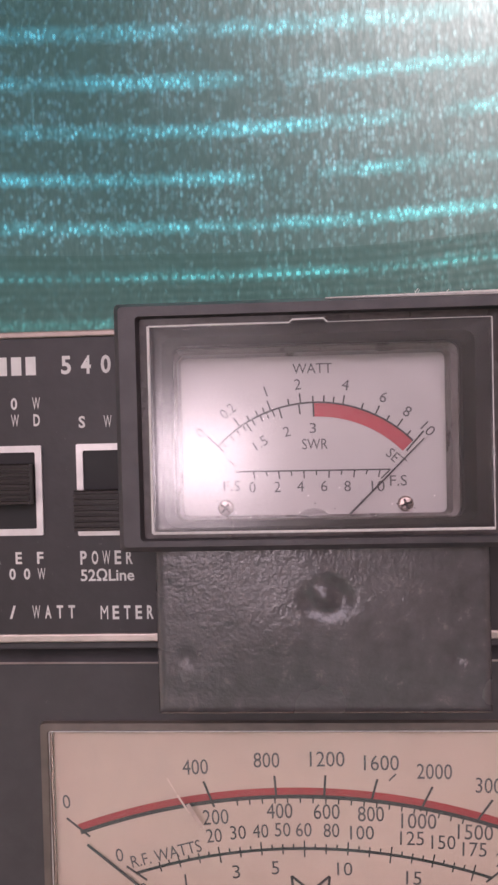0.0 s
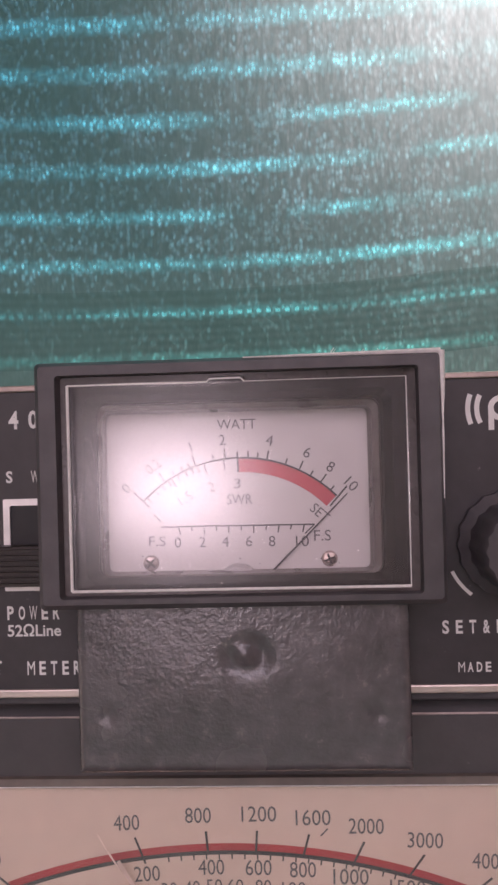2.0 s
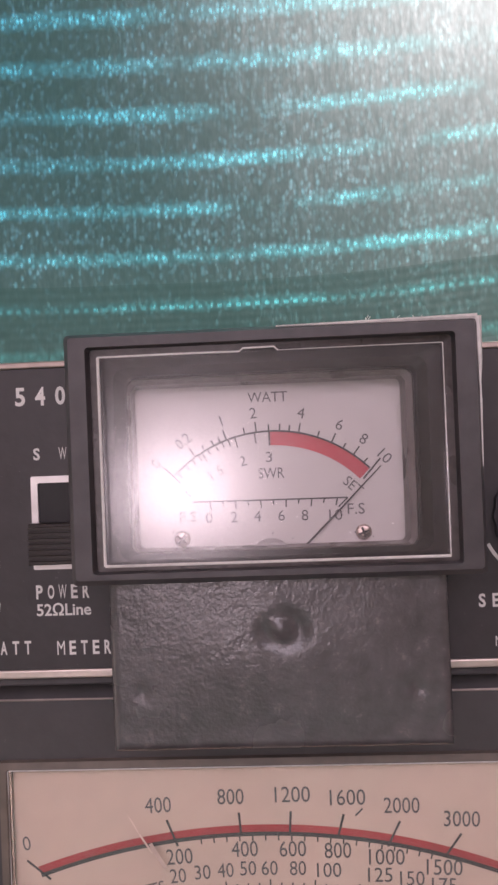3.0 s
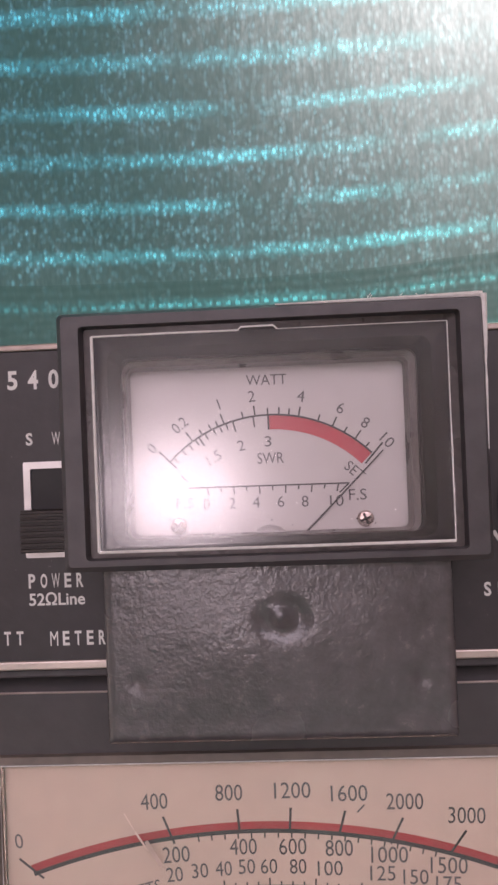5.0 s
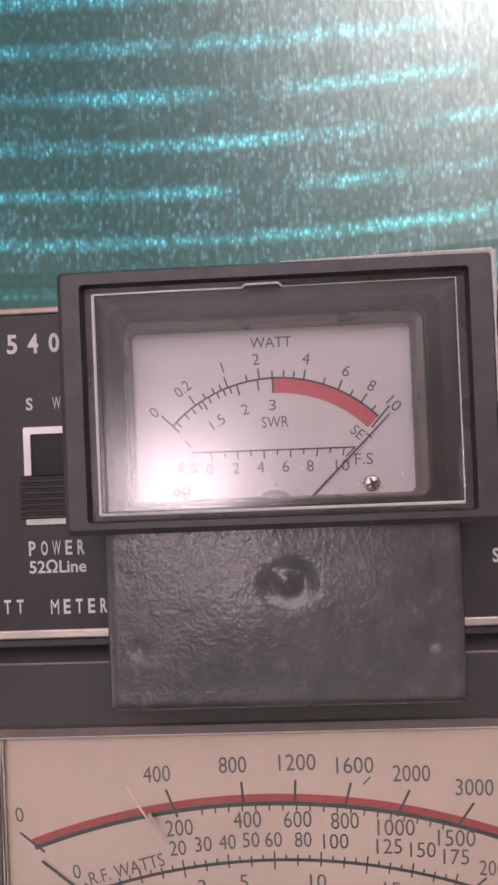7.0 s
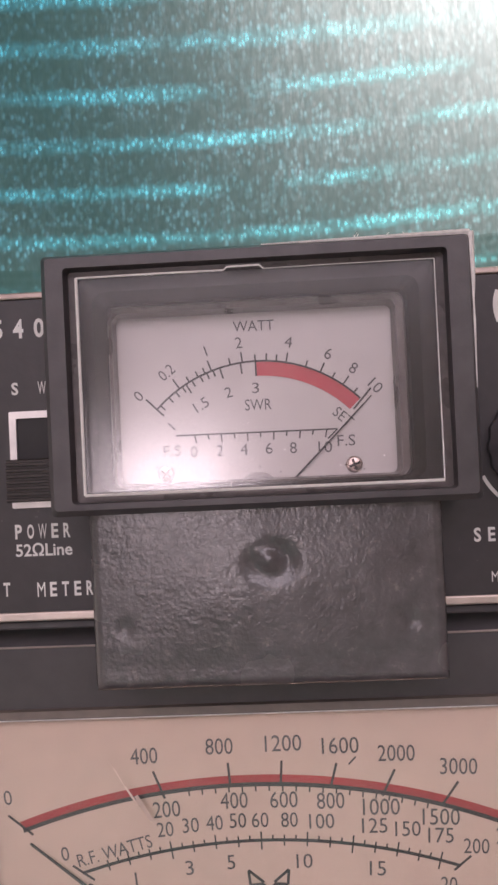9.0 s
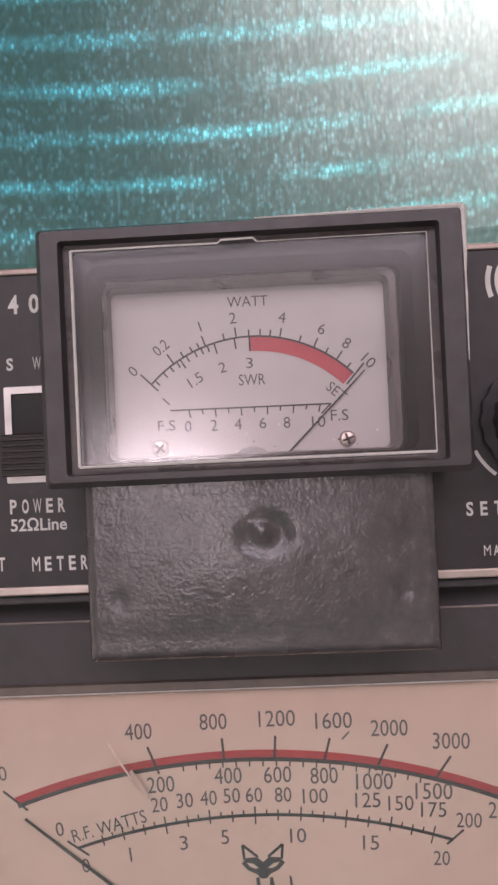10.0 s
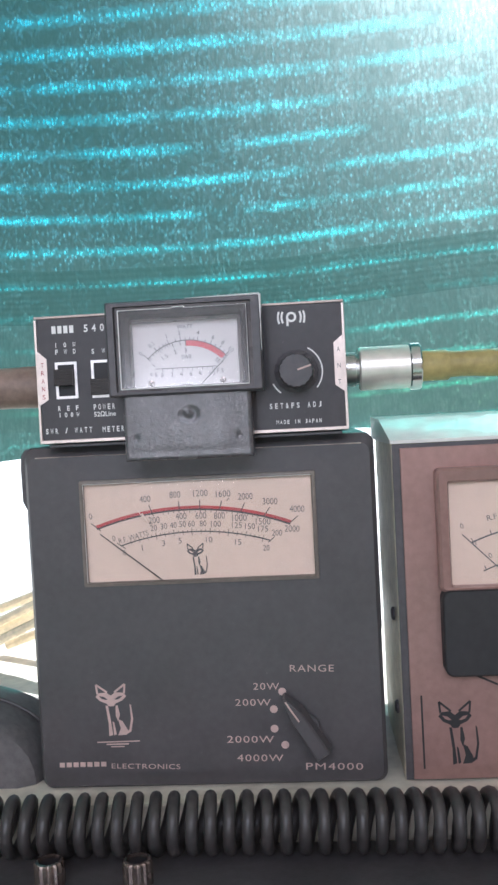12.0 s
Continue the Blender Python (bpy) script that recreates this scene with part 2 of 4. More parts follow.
    patch = node("ShaderNodeTexNoise", Scale=28.0, Detail=3.0)
    l.new(co.outputs["Object"], patch.inputs["Vector"])
    patchy = node("ShaderNodeMapRange", From_Min=0.35, From_Max=0.65, To_Min=0.45, To_Max=1.0)
    l.new(patch.outputs[0], patchy.inputs["Value"])
    speck = n.new("ShaderNodeMath")
    speck.operation = "MULTIPLY"
    l.new(math_("MULTIPLY", wide_open, soft_dot.outputs[0]), speck.inputs[0])
    l.new(patchy.outputs[0], speck.inputs[1])
    # upright ribs of the knit
    rib = math_("MULTIPLY", math_("ADD", math_("SINE", math_("MULTIPLY", x, 1500.0)), 1.0), 0.5)
    stitch_light = math_("ADD", math_("MULTIPLY", soft_dot.outputs[0], math_("ADD", math_("MULTIPLY", hue.outputs[0], 0.95), 0.33)), 0.36)
    open_row = math_("MULTIPLY", math_("MULTIPLY", line.outputs[0], dashes.outputs[0]), math_("MULTIPLY", yarns.outputs[0], stitch_light))
    rest = math_("MULTIPLY", speck.outputs[0], math_("ADD", math_("MULTIPLY", rib, 0.5), 0.5))
    # the folded hem: two layers, with fine ridges and one dotted seam
    fold = math_("MULTIPLY", math_("LESS_THAN", zz, 0.1290), math_("GREATER_THAN", zz, 0.0880))
    under = math_("LESS_THAN", zz, 0.1290)
    keep = math_("SUBTRACT", 1.0, math_("MULTIPLY", under, 0.62))
    ridge = math_("MULTIPLY", math_("ADD", math_("SINE", math_("MULTIPLY", zz, 1450.0)), 1.0), 0.5)
    seam = node("ShaderNodeMapRange", From_Min=0.0016, From_Max=0.0004)
    l.new(math_("ABSOLUTE", math_("SUBTRACT", zz, 0.1165)), seam.inputs["Value"])
    dots = math_("GREATER_THAN", math_("SINE", math_("MULTIPLY", x, 1250.0)), 0.0)
    stitch = math_("MULTIPLY", math_("MULTIPLY", seam.outputs[0], dots), dashes.outputs[0])
    open_row = math_("ADD", math_("MULTIPLY", open_row, keep), math_("MULTIPLY", stitch, 0.45))
    rest = math_("MULTIPLY", rest, keep)
    dense = math_("SUBTRACT", 1.0, math_("MULTIPLY", fold, math_("ADD", math_("MULTIPLY", math_("MULTIPLY", ridge, patchy.outputs[0]), 0.28), 0.28)))

    # the yarn itself scatters unevenly: looped threads with dark gaps between
    weave = math_("ADD", math_("MULTIPLY", math_("MULTIPLY", yarns.outputs[0], patchy.outputs[0]), math_("ADD", math_("MULTIPLY", soft_dot.outputs[0], 0.22), 0.26)), 0.56)
    dense = math_("MULTIPLY", dense, weave)

    def colour(c, fac):
        s = n.new("ShaderNodeVectorMath")
        s.operation = "SCALE"
        s.inputs[0].default_value = c
        l.new(fac, s.inputs["Scale"])
        return s.outputs[0]

    def plus(a, b):
        s = n.new("ShaderNodeVectorMath")
        l.new(a, s.inputs[0])
        if isinstance(b, tuple):
            s.inputs[1].default_value = b
        else:
            l.new(b, s.inputs[1])
        return s.outputs[0]

    pas = plus(plus(colour((0.11, 0.95, 0.81), open_row), colour((0.20, 0.56, 0.50), rest)), CLOTH_BASE)
    tr = n.new("ShaderNodeBsdfTransparent")
    l.new(pas, tr.inputs[0])
    lit = n.new("ShaderNodeBsdfTranslucent")
    lit.inputs[0].default_value = (0.008, 0.022, 0.019, 1)
    dif = n.new("ShaderNodeBsdfDiffuse")
    dif.inputs[0].default_value = (0.022, 0.048, 0.043, 1)
    fwd = n.new("ShaderNodeBsdfRefraction")
    l.new(colour(FORWARD[:3], dense), fwd.inputs["Color"])
    fwd.inputs["Roughness"].default_value, fwd.inputs["IOR"].default_value = 0.94, 1.25
    a1, a2, a3 = (n.new("ShaderNodeAddShader") for _ in range(3))
    l.new(tr.outputs[0], a1.inputs[0]), l.new(lit.outputs[0], a1.inputs[1])
    l.new(a1.outputs[0], a2.inputs[0]), l.new(dif.outputs[0], a2.inputs[1])
    l.new(a2.outputs[0], a3.inputs[0]), l.new(fwd.outputs[0], a3.inputs[1])
    l.new(a3.outputs[0], n["Material Output"].inputs[0])
    return m


CLOTH = cloth_material()

# ---- building tools (lengths in millimetres) ----
MM = 0.001


def link(name, bm, mat, parent=None, label="", smooth=False):
    me = bpy.data.meshes.new(name)
    bmesh.ops.recalc_face_normals(bm, faces=bm.faces)
    bm.to_mesh(me)
    bm.free()
    me.transform(Matrix.Diagonal((MM, MM, MM, 1)))
    me.materials.append(mat)
    if smooth:
        for f in me.polygons:
            f.use_smooth = True
        me.set_sharp_from_angle(angle=radians(38))
    ob = new(name, me)
    ob.parent = parent
    if label:
        ob["label"] = label
    return ob


part = link


def root(name, label, category, group=""):
    return tagged(new(name), label, category, group)


def box(x0, x1, y0, y1, z0, z1, bev=0.0, seg=2, bm=None):
    own = bmesh.new()
    bmesh.ops.create_cube(own, size=1)
    for v in own.verts:
        v.co = (x0 + (v.co.x + 0.5) * (x1 - x0), y0 + (v.co.y + 0.5) * (y1 - y0), z0 + (v.co.z + 0.5) * (z1 - z0))
    if bev:
        bmesh.ops.bevel(own, geom=list(own.edges), offset=bev, segments=seg, profile=0.5, affect="EDGES")
    if bm is None:
        return own
    return merge(bm, own)


def merge(bm, own):
    me = bpy.data.meshes.new("tmp")
    own.to_mesh(me)
    own.free()
    bm.from_mesh(me)
    bpy.data.meshes.remove(me)
    return bm


def rloop(x0, x1, z0, z1, y, r=0.0, n=5):
    """Corner-rounded rectangle in the plane y."""
    r = max(r, 0.01)
    out = []
    for cx, cz, a in ((x1 - r, z1 - r, 0), (x0 + r, z1 - r, 90), (x0 + r, z0 + r, 180), (x1 - r, z0 + r, 270)):
        for i in range(n + 1):
            b = radians(a + 90 * i / n)
            out.append((cx + r * math.cos(b), y, cz + r * math.sin(b)))
    return out


def loft(loops, cap0=False, cap1=False, bm=None):
    own = bm or bmesh.new()
    rows = [[own.verts.new(p) for p in lp] for lp in loops]
    for a, b in zip(rows, rows[1:]):
        for i in range(len(a)):
            j = (i + 1) % len(a)
            own.faces.new((a[i], a[j], b[j], b[i]))
    if cap0:
        own.faces.new(rows[0])
    if cap1:
        own.faces.new(rows[-1])
    return own


def lathe(profile, centre, axis="y", seg=32, flute=0, depth=0.0, bm=None):
    """Turned solid: profile of (radius, way along the axis). flute: ribs round the rim."""
    own = bm or bmesh.new()
    rows = []
    for r, h in profile:
        ring = []
        for i in range(seg):
            a = 2 * math.pi * i / seg
            q = r - (depth * (0.5 - 0.5 * math.cos(a * flute)) if flute and r > 1.5 else 0)
            u, v = q * math.cos(a), q * math.sin(a)
            p = {"y": (u, h, v), "x": (h, u, v), "z": (u, v, h)}[axis]
            ring.append(own.verts.new(Vector(p) + Vector(centre)))
        rows.append(ring)
    for a, b in zip(rows, rows[1:]):
        for i in range(seg):
            j = (i + 1) % seg
            own.faces.new((a[i], a[j], b[j], b[i]))
    own.faces.new(rows[0])
    own.faces.new(rows[-1])
    return own


def tube(points, radius, sides=10, caps=True, up=(0, 0, 1)):
    own = bmesh.new()
    rows = []
    pts = [Vector(p) for p in points]
    up = Vector(up)
    for i, p in enumerate(pts):
        d = (pts[min(i + 1, len(pts) - 1)] - pts[max(i - 1, 0)]).normalized()
        s = d.cross(up)
        s = s.normalized() if s.length > 1e-4 else Vector((1, 0, 0))
        w = s.cross(d)
        r = radius(i / (len(pts) - 1)) if callable(radius) else radius
        rows.append([own.verts.new(p + r * (math.cos(2 * math.pi * k / sides) * s + math.sin(2 * math.pi * k / sides) * w)) for k in range(sides)])
    for a, b in zip(rows, rows[1:]):
        for i in range(sides):
            j = (i + 1) % sides
            own.faces.new((a[i], a[j], b[j], b[i]))
    if caps:
        own.faces.new(rows[0]), own.faces.new(rows[-1])
    return own


def poly(points, y, bm=None):
    own = bm or bmesh.new()
    own.faces.new([own.verts.new((x, y, z)) for x, z in points])
    return own


def arc(cx, cz, r0, r1, a0, a1, y, n=48, bm=None):
    """Flat printed band between two radii; angles in degrees, 90 is up."""
    own = bm or bmesh.new()
    pr = None
    for i in range(n + 1):
        a = radians(a0 + (a1 - a0) * i / n)
        q = [own.verts.new((cx + r * math.cos(a), y, cz + r * math.sin(a))) for r in (r0, r1)]
        if pr:
            own.faces.new((pr[0], pr[1], q[1], q[0]))
        pr = q
    return own


def stroke(x0, z0, x1, z1, w, y, bm=None):
    own = bm or bmesh.new()
    d = Vector((x1 - x0, z1 - z0)).normalized() * (w / 2)
    px, pz = -d.y, d.x
    own.faces.new([own.verts.new(p) for p in ((x0 + px, y, z0 + pz), (x1 + px, y, z1 + pz), (x1 - px, y, z1 - pz), (x0 - px, y, z0 - pz))])
    return own


def disc(cx, cz, rx, rz, y, n=28, bm=None):
    return poly([(cx + rx * math.cos(2 * math.pi * i / n), cz + rz * math.sin(2 * math.pi * i / n)) for i in range(n)], y, bm)


def lettering(text, cx, cz, w, h, y, mat, parent, turn=0.0, name="lettering", bold=0.0, spacing=1.0):
    """Printed words, fitted to a box of w by h round (cx, cz), turned by so many degrees."""
    cu = bpy.data.curves.new("tmp", "FONT")
    cu.body, cu.resolution_u, cu.space_character, cu.offset = text, 3, spacing, bold
    ob = bpy.data.objects.new("tmp", cu)
    scene.collection.objects.link(ob)
    dg = bpy.context.evaluated_depsgraph_get()
    me = bpy.data.meshes.new_from_object(ob.evaluated_get(dg))
    bpy.data.objects.remove(ob)
    bpy.data.curves.remove(cu)
    xs, ys = [v.co.x for v in me.vertices], [v.co.y for v in me.vertices]
    sx, sy = w / max(max(xs) - min(xs), 1e-6), h / max(max(ys) - min(ys), 1e-6)
    mx, my = (max(xs) + min(xs)) / 2, (max(ys) + min(ys)) / 2
    ca, sa = math.cos(radians(turn)), math.sin(radians(turn))
    for v in me.vertices:
        u, q = (v.co.x - mx) * sx, (v.co.y - my) * sy
        v.co = ((cx + u * ca - q * sa) * MM, y * MM, (cz + u * sa + q * ca) * MM)
    me.name = name
    me.materials.clear()
    me.materials.append(mat)
    o = new(name, me)
    o.parent = parent
    return o


def stamped(text, cx, cz, w, h, y, mat, parent, gw=1.15):
    """Evenly pitched narrow engraved capitals, as one mesh."""
    pitch = (w - gw) / max(len(text) - 1, 1)
    bm = bmesh.new()
    for i, ch in enumerate(text):
        if ch != " ":
            k = {"1": 0.3, "I": 0.25, "W": 1.2, "M": 1.15}.get(ch, 1.0)
            o = lettering(ch, cx - w / 2 + gw / 2 + i * pitch, cz, gw * k, h, y, mat, parent, bold=0.0 if ch in "MW" else 0.028)
            me = o.data
            bm.from_mesh(me)
            bpy.data.objects.remove(o)
            bpy.data.meshes.remove(me)
    bmesh.ops.scale(bm, vec=(1 / MM,) * 3, verts=bm.verts)
    return part("lettering", bm, mat, parent)


def emblem(x0, z0, w, h, y, mat, parent, eye):
    """Seated-animal mark reduced to plain shapes: two outlined triangles, a mask with two slits, legs, haunch and a curved stroke."""
    X, Z = (lambda u: x0 + u * w), (lambda v: z0 + v * h)
    shape = lambda pts, lift, bm: poly([(X(u), Z(v)) for u, v in pts], y - lift, bm)
    bm = bmesh.new()
    for side in (1, -1):
        m = lambda u: 0.43 + side * (u - 0.43)
        for p, q in (((0.03, 1.0), (0.06, 0.82)), ((0.03, 1.0), (0.33, 0.85))):
            stroke(X(m(p[0])), Z(p[1]), X(m(q[0])), Z(q[1]), w * 0.055, y, bm)
        shape([(m(u), v) for u, v in ((0.43, 0.79), (0.30, 0.85), (0.10, 0.84), (0.0, 0.775), (0.12, 0.69), (0.30, 0.64), (0.36, 0.59), (0.43, 0.585))], 0.012, bm)
    body = (((0.27, 0.60), (0.34, 0.60), (0.40, 0.30), (0.44, 0.04), (0.33, 0.02), (0.33, 0.27)),
            ((0.55, 0.60), (0.61, 0.60), (0.66, 0.42), (0.60, 0.30), (0.54, 0.40)),
            ((0.44, 0.30), (0.49, 0.28), (0.54, 0.05), (0.47, 0.03)),
            ((0.60, 0.34), (0.72, 0.30), (0.86, 0.13), (0.82, 0.04), (0.58, 0.03), (0.66, 0.16)),
            ((0.94, 0.62), (0.98, 0.60), (1.02, 0.34), (0.95, 0.10), (0.80, 0.04), (0.82, 0.09), (0.90, 0.14), (0.96, 0.34)))
    for k, pts in enumerate(body):
        shape(pts, 0.012 * (k + 2), bm)
    mark = part("emblem", bm, mat, parent)
    for side in (1, -1):
        slit = [(0.43 + side * u, v) for u, v in ((0.09, 0.715), (0.20, 0.77), (0.33, 0.785), (0.26, 0.735), (0.17, 0.71))]
        part("emblem_eye", shape(slit, 0.03, None), eye, mark)
    return mark


# ---- setting ----
def plane_box(name, x0, x1, y0, y1, z0, z1, mat, label, category):
    return tagged(link(name, box(x0, x1, y0, y1, z0, z1), mat), label, category, kind="structure")


plane_box("floor", -1300, 1500, -1600, 420, -960, -920, WOOD, "brown wooden floor below the bench", "floor")
plane_box("ceiling", -1340, 1540, -1640, 420, 900, 930, WALL, "pale painted ceiling", "ceiling")
plane_box("wall_west", -1340, -1300, -1600, 420, -920, 900, WALL, "pale painted side wall", "wall")
plane_box("wall_east", 1500, 1540, -1600, 420, -920, 900, WALL, "pale painted side wall", "wall")
# unseen wall behind the camera, with its opening and one added for the fill
bm = bmesh.new()
for q in ((-1300, -250, -920, 420), (-50, 1500, -920, 420), (-250, -50, -920, -100), (-250, -50, 40, 420), (-1300, -700, 420, 900), (900, 1500, 420, 900), (-700, 900, 820, 900)):
    box(q[0], q[1], -1560, -1500, q[2], q[3], 0, 2, bm)
tagged(link("wall_south", bm, WALL), "unseen pale painted wall with a window and an added upper opening", "wall", kind="structure")
plane_box("ground", -60000, 60000, -60000, 120000, -972, -961, EARTH, "pale dry ground outside in the sun", "ground")

# bench that carries the meters
bench = tagged(link("bench", box(-900, 1100, -6, 290, -190, -153.4, 1.2), BOARD), "pale worn wooden bench board under the meters", "bench", kind="structure")

for x0 in (-880, 1040):
    for y0 in (0, 240):
        part("leg", box(x0, x0 + 45, y0, y0 + 45, -920, -190, 2), BOARD, bench)
desk = tagged(link("desk", box(-700, 900, -330, -8, -330, -300, 2), BOARD), "pale wooden desk that carries the radio set", "desk")
for x0 in (-690, 850):
    for y0 in (-320, -60):
        part("leg", box(x0, x0 + 40, y0, y0 + 40, -920, -330, 2), BOARD, desk)

# shade cloth hung behind the bench: gently waved, with a folded hem
bm = bmesh.new()
NX, NZ = 150, 60
grid = []
for j in range(NZ + 1):
    z = -14 + (900 + 14) * (j / NZ) ** 1.3
    ln = []
    for i in range(NX + 1):
        x = -1290 + 2780 * i / NX
        y = 304 + 5 * math.sin(x * 0.013 + 1.0) * math.sin(z * 0.011) + 4 * noise.noise(Vector((x * 0.006, z * 0.01, 3)))
        y += 5 * math.exp(-((z - 112) / 14) ** 2)
        zz = z + (9 * math.sin(x * 0.009 + 0.6) + 4 * noise.noise(Vector((x * 0.02, 7, 0)))) * max(0, 1 - j / 8)
        ln.append(bm.verts.new((x, y, zz)))
    grid.append(ln)
for j in range(NZ):
    for i in range(NX):
        bm.faces.new((grid[j][i], grid[j][i + 1], grid[j + 1][i + 1], grid[j + 1][i]))
tagged(link("shade_cloth", bm, CLOTH, smooth=True), "green knitted shade cloth hung as a screen, sunlit from behind", "shade cloth")


# ---- small meter on top ----
def screw(cx, cz, y, r, parent, mat, turn=20):
    s = part("screw", lathe([(r, 0.0), (r, -0.25), (r * 0.8, -0.7), (r * 0.3, -0.85)], (cx, y, cz), "y", 20), mat, parent, smooth=True)
    bm = bmesh.new()
    for a in (turn, turn + 90):
        c, q = math.cos(radians(a)) * r * 0.7, math.sin(radians(a)) * r * 0.7
        stroke(cx - c, cz - q, cx + c, cz + q, r * 0.28, y - 0.9, bm)
    part("screw_slot", bm, INNER, parent)
    return s


def small_meter():
    th = root("swr_watt_meter", "small black radio meter with copper-edged front, on the larger meter", "radio meter")
    part("case", box(0.4, 130.4, 1.2, 56, 0.2, 54.2, 1.0), BLACK, th, smooth=True)
    part("case_lip", box(3, 128, 2.0, 54, -1.3, 0.1, 0.3), BLACK, th)
    front = part("front_panel", box(0.9, 129.6, 0.0, 1.15, 1.0, 53.4), FACE, th, "black printed front panel")
    # copper-coloured edge strips
    part("trim", box(-0.3, 130.8, -0.45, 1.0, 53.5, 54.6, 0.25), DULL_TRIM, th, "worn copper-coloured edge strip")
    part("trim", box(-0.3, 130.8, -0.45, 1.0, 0.5, 1.95, 0.25), TRIM, th, "worn copper-coloured edge strip")
    part("trim", box(-0.4, 0.7, -0.4, 1.0, 1.4, 53.25, 0.2), TRIM, th)
    part("trim", box(129.7, 130.9, -0.4, 1.0, 1.4, 53.25, 0.2), TRIM, th)
    y = -0.55
    for x0, x1, word, ink in ((0.6, 4.4, "TRANS", DARK_RED), (126.0, 129.8, "ANT", GREY_INK)):
        s = [(x0, 17), (x1, 19.3), (x1, 36.5), (x0, 40)] if x0 < 60 else [(x0, 19.3), (x1, 16.5), (x1, 40), (x0, 36.8)]
        lo = [[(a, q, b) for a, b in s] for q in (0.0, y)]
        part("edge_tab", loft(lo, False, True), TRIM, th, "copper-coloured edge tab with upright lettering")
        for i, ch in enumerate(word):
            lettering(ch, (x0 + x1) / 2, 34 - i * (13.5 / max(len(word) - 1, 1)), 1.3, 1.9, y - 0.06, ink, th)
    y = -0.08
    # maker's name as plain blocks
    for i in range(4):
        bm = bmesh.new()
        stroke(7.2 + i * 2.55, 48.7, 9.0 + i * 2.55, 48.7, 3.2, y, bm)
        part("name_block", bm, WHITE_INK, th)
    stamped("5403", 27.2, 48.7, 12.2, 3.2, y, WHITE_INK, th, 1.75)
    for word, cx, cz, w, h, b in (("1 0 W", 12.6, 42.2, 9.0, 2.1, 0.0), ("F W D", 12.7, 39.3, 8.8, 2.1, 0.0), ("S W R", 29.0, 38.8, 10.2, 2.1, 0.0), ("R E F", 12.6, 15.3, 8.8, 2.1, 0.0),
                                  ("1 0 0 W", 12.7, 12.5, 8.9, 2.0, 0.0), ("POWER", 28.1, 15.2, 9.2, 2.4, 0.0), ("52ΩLine", 28.2, 12.2, 9.4, 2.2, 0.0), ("SWR / WATT", 12.3, 5.8, 20.0, 2.3, 0.0),
                                  ("METER", 31.5, 5.6, 9.2, 2.4, 0.0), ("SET&FS ADJ", 109.0, 11.6, 21.6, 2.3, 0.0), ("MADE IN JAPAN", 110.2, 4.8, 18.8, 1.7, 0.0)):
        if "Line" in word:
            lettering(word, cx, cz, w, h, y, WHITE_INK, th, bold=0.02)
        else:
            stamped(word.replace(" ", "") if word[1] == " " else word, cx, cz, w, h, y, WHITE_INK, th, 0.95 if "JAPAN" in word else 1.15)
    # round mark with brackets
    bm = arc(109.0, 48.4, 1.2, 2.15, 0, 360, y, 32)
    stroke(107.35, 48.4, 107.35, 44.7, 0.95, y - 0.01, bm)
    for r, half in ((4.8, 27), (6.3, 22)):
        arc(109.0 + 1.2, 48.3, r, r + 0.85, 180 - half, 180 + half, y, 12, bm)
        arc(109.0 - 1.2, 48.3, r, r + 0.85, -half, half, y, 12, bm)
    part("round_mark", bm, WHITE_INK, th)
    # two slide switches
    for x0, x1, z0, z1, lz in ((7.9, 17.3, 19.3, 34.9, 28.3), (23.4, 32.8, 19.1, 35.0, 23.6)):
        sw = part("slide_switch", loft([rloop(x0, x1, z0, z1, 0.0, 0.3), rloop(x0, x1, z0, z1, -0.6, 0.3), rloop(x0 + 1.15, x1 - 1.15, z0 + 1.15, z1 - 1.15, -0.6, 0.3), rloop(x0 + 1.15, x1 - 1.15, z0 + 1.15, z1 - 1.15, 0.9, 0.3)]), FRAME_METAL, th, "slide switch in a pale metal frame")
        part("switch_well", box(x0 + 1.1, x1 - 1.1, -0.06, 0.5, z0 + 1.1, z1 - 1.1), INK, sw)
        prof = [(-0.65, lz - 3.4), (-3.2, lz - 3.4)]
        for k in range(7):
            prof += [(-3.7, lz - 3.2 + k * 0.95), (-3.7, lz - 2.8 + k * 0.95), (-3.1, lz - 2.7 + k * 0.95), (-3.1, lz - 2.35 + k * 0.95)]
        prof += [(-3.2, lz + 3.5), (-0.65, lz + 3.5)]
        bm = loft([[(q, u, v) for u, v in prof] for q in (x0 + 0.1, x1 - 1.4)], True, True)
        part("slider", bm, SLIDER, sw, "ridged dark slider")
    # adjusting knob
    cx, cz = 110.0, 25.6
    kn = part("knob", lathe([(9.2, -0.6), (9.2, -2.0), (7.6, -3.0), (7.2, -11.5), (6.6, -12.2), (0.2, -12.2)], (cx, 0, cz), "y", 72, 18, 0.35), BLACK, th, "black fluted adjusting knob", smooth=True)
    bm = stroke(cx + 0.6, cz + 0.2, cx + 6.2, cz + 1.9, 0.75, -12.3)
    part("pointer", bm, PINK_INK, kn)
    bm = arc(cx, cz, 10.6, 11.2, -40, 62, y)
    arc(cx, cz, 10.6, 11.2, 205, 232, y, 12, bm)
    part("range_arc", bm, WHITE_INK, th)

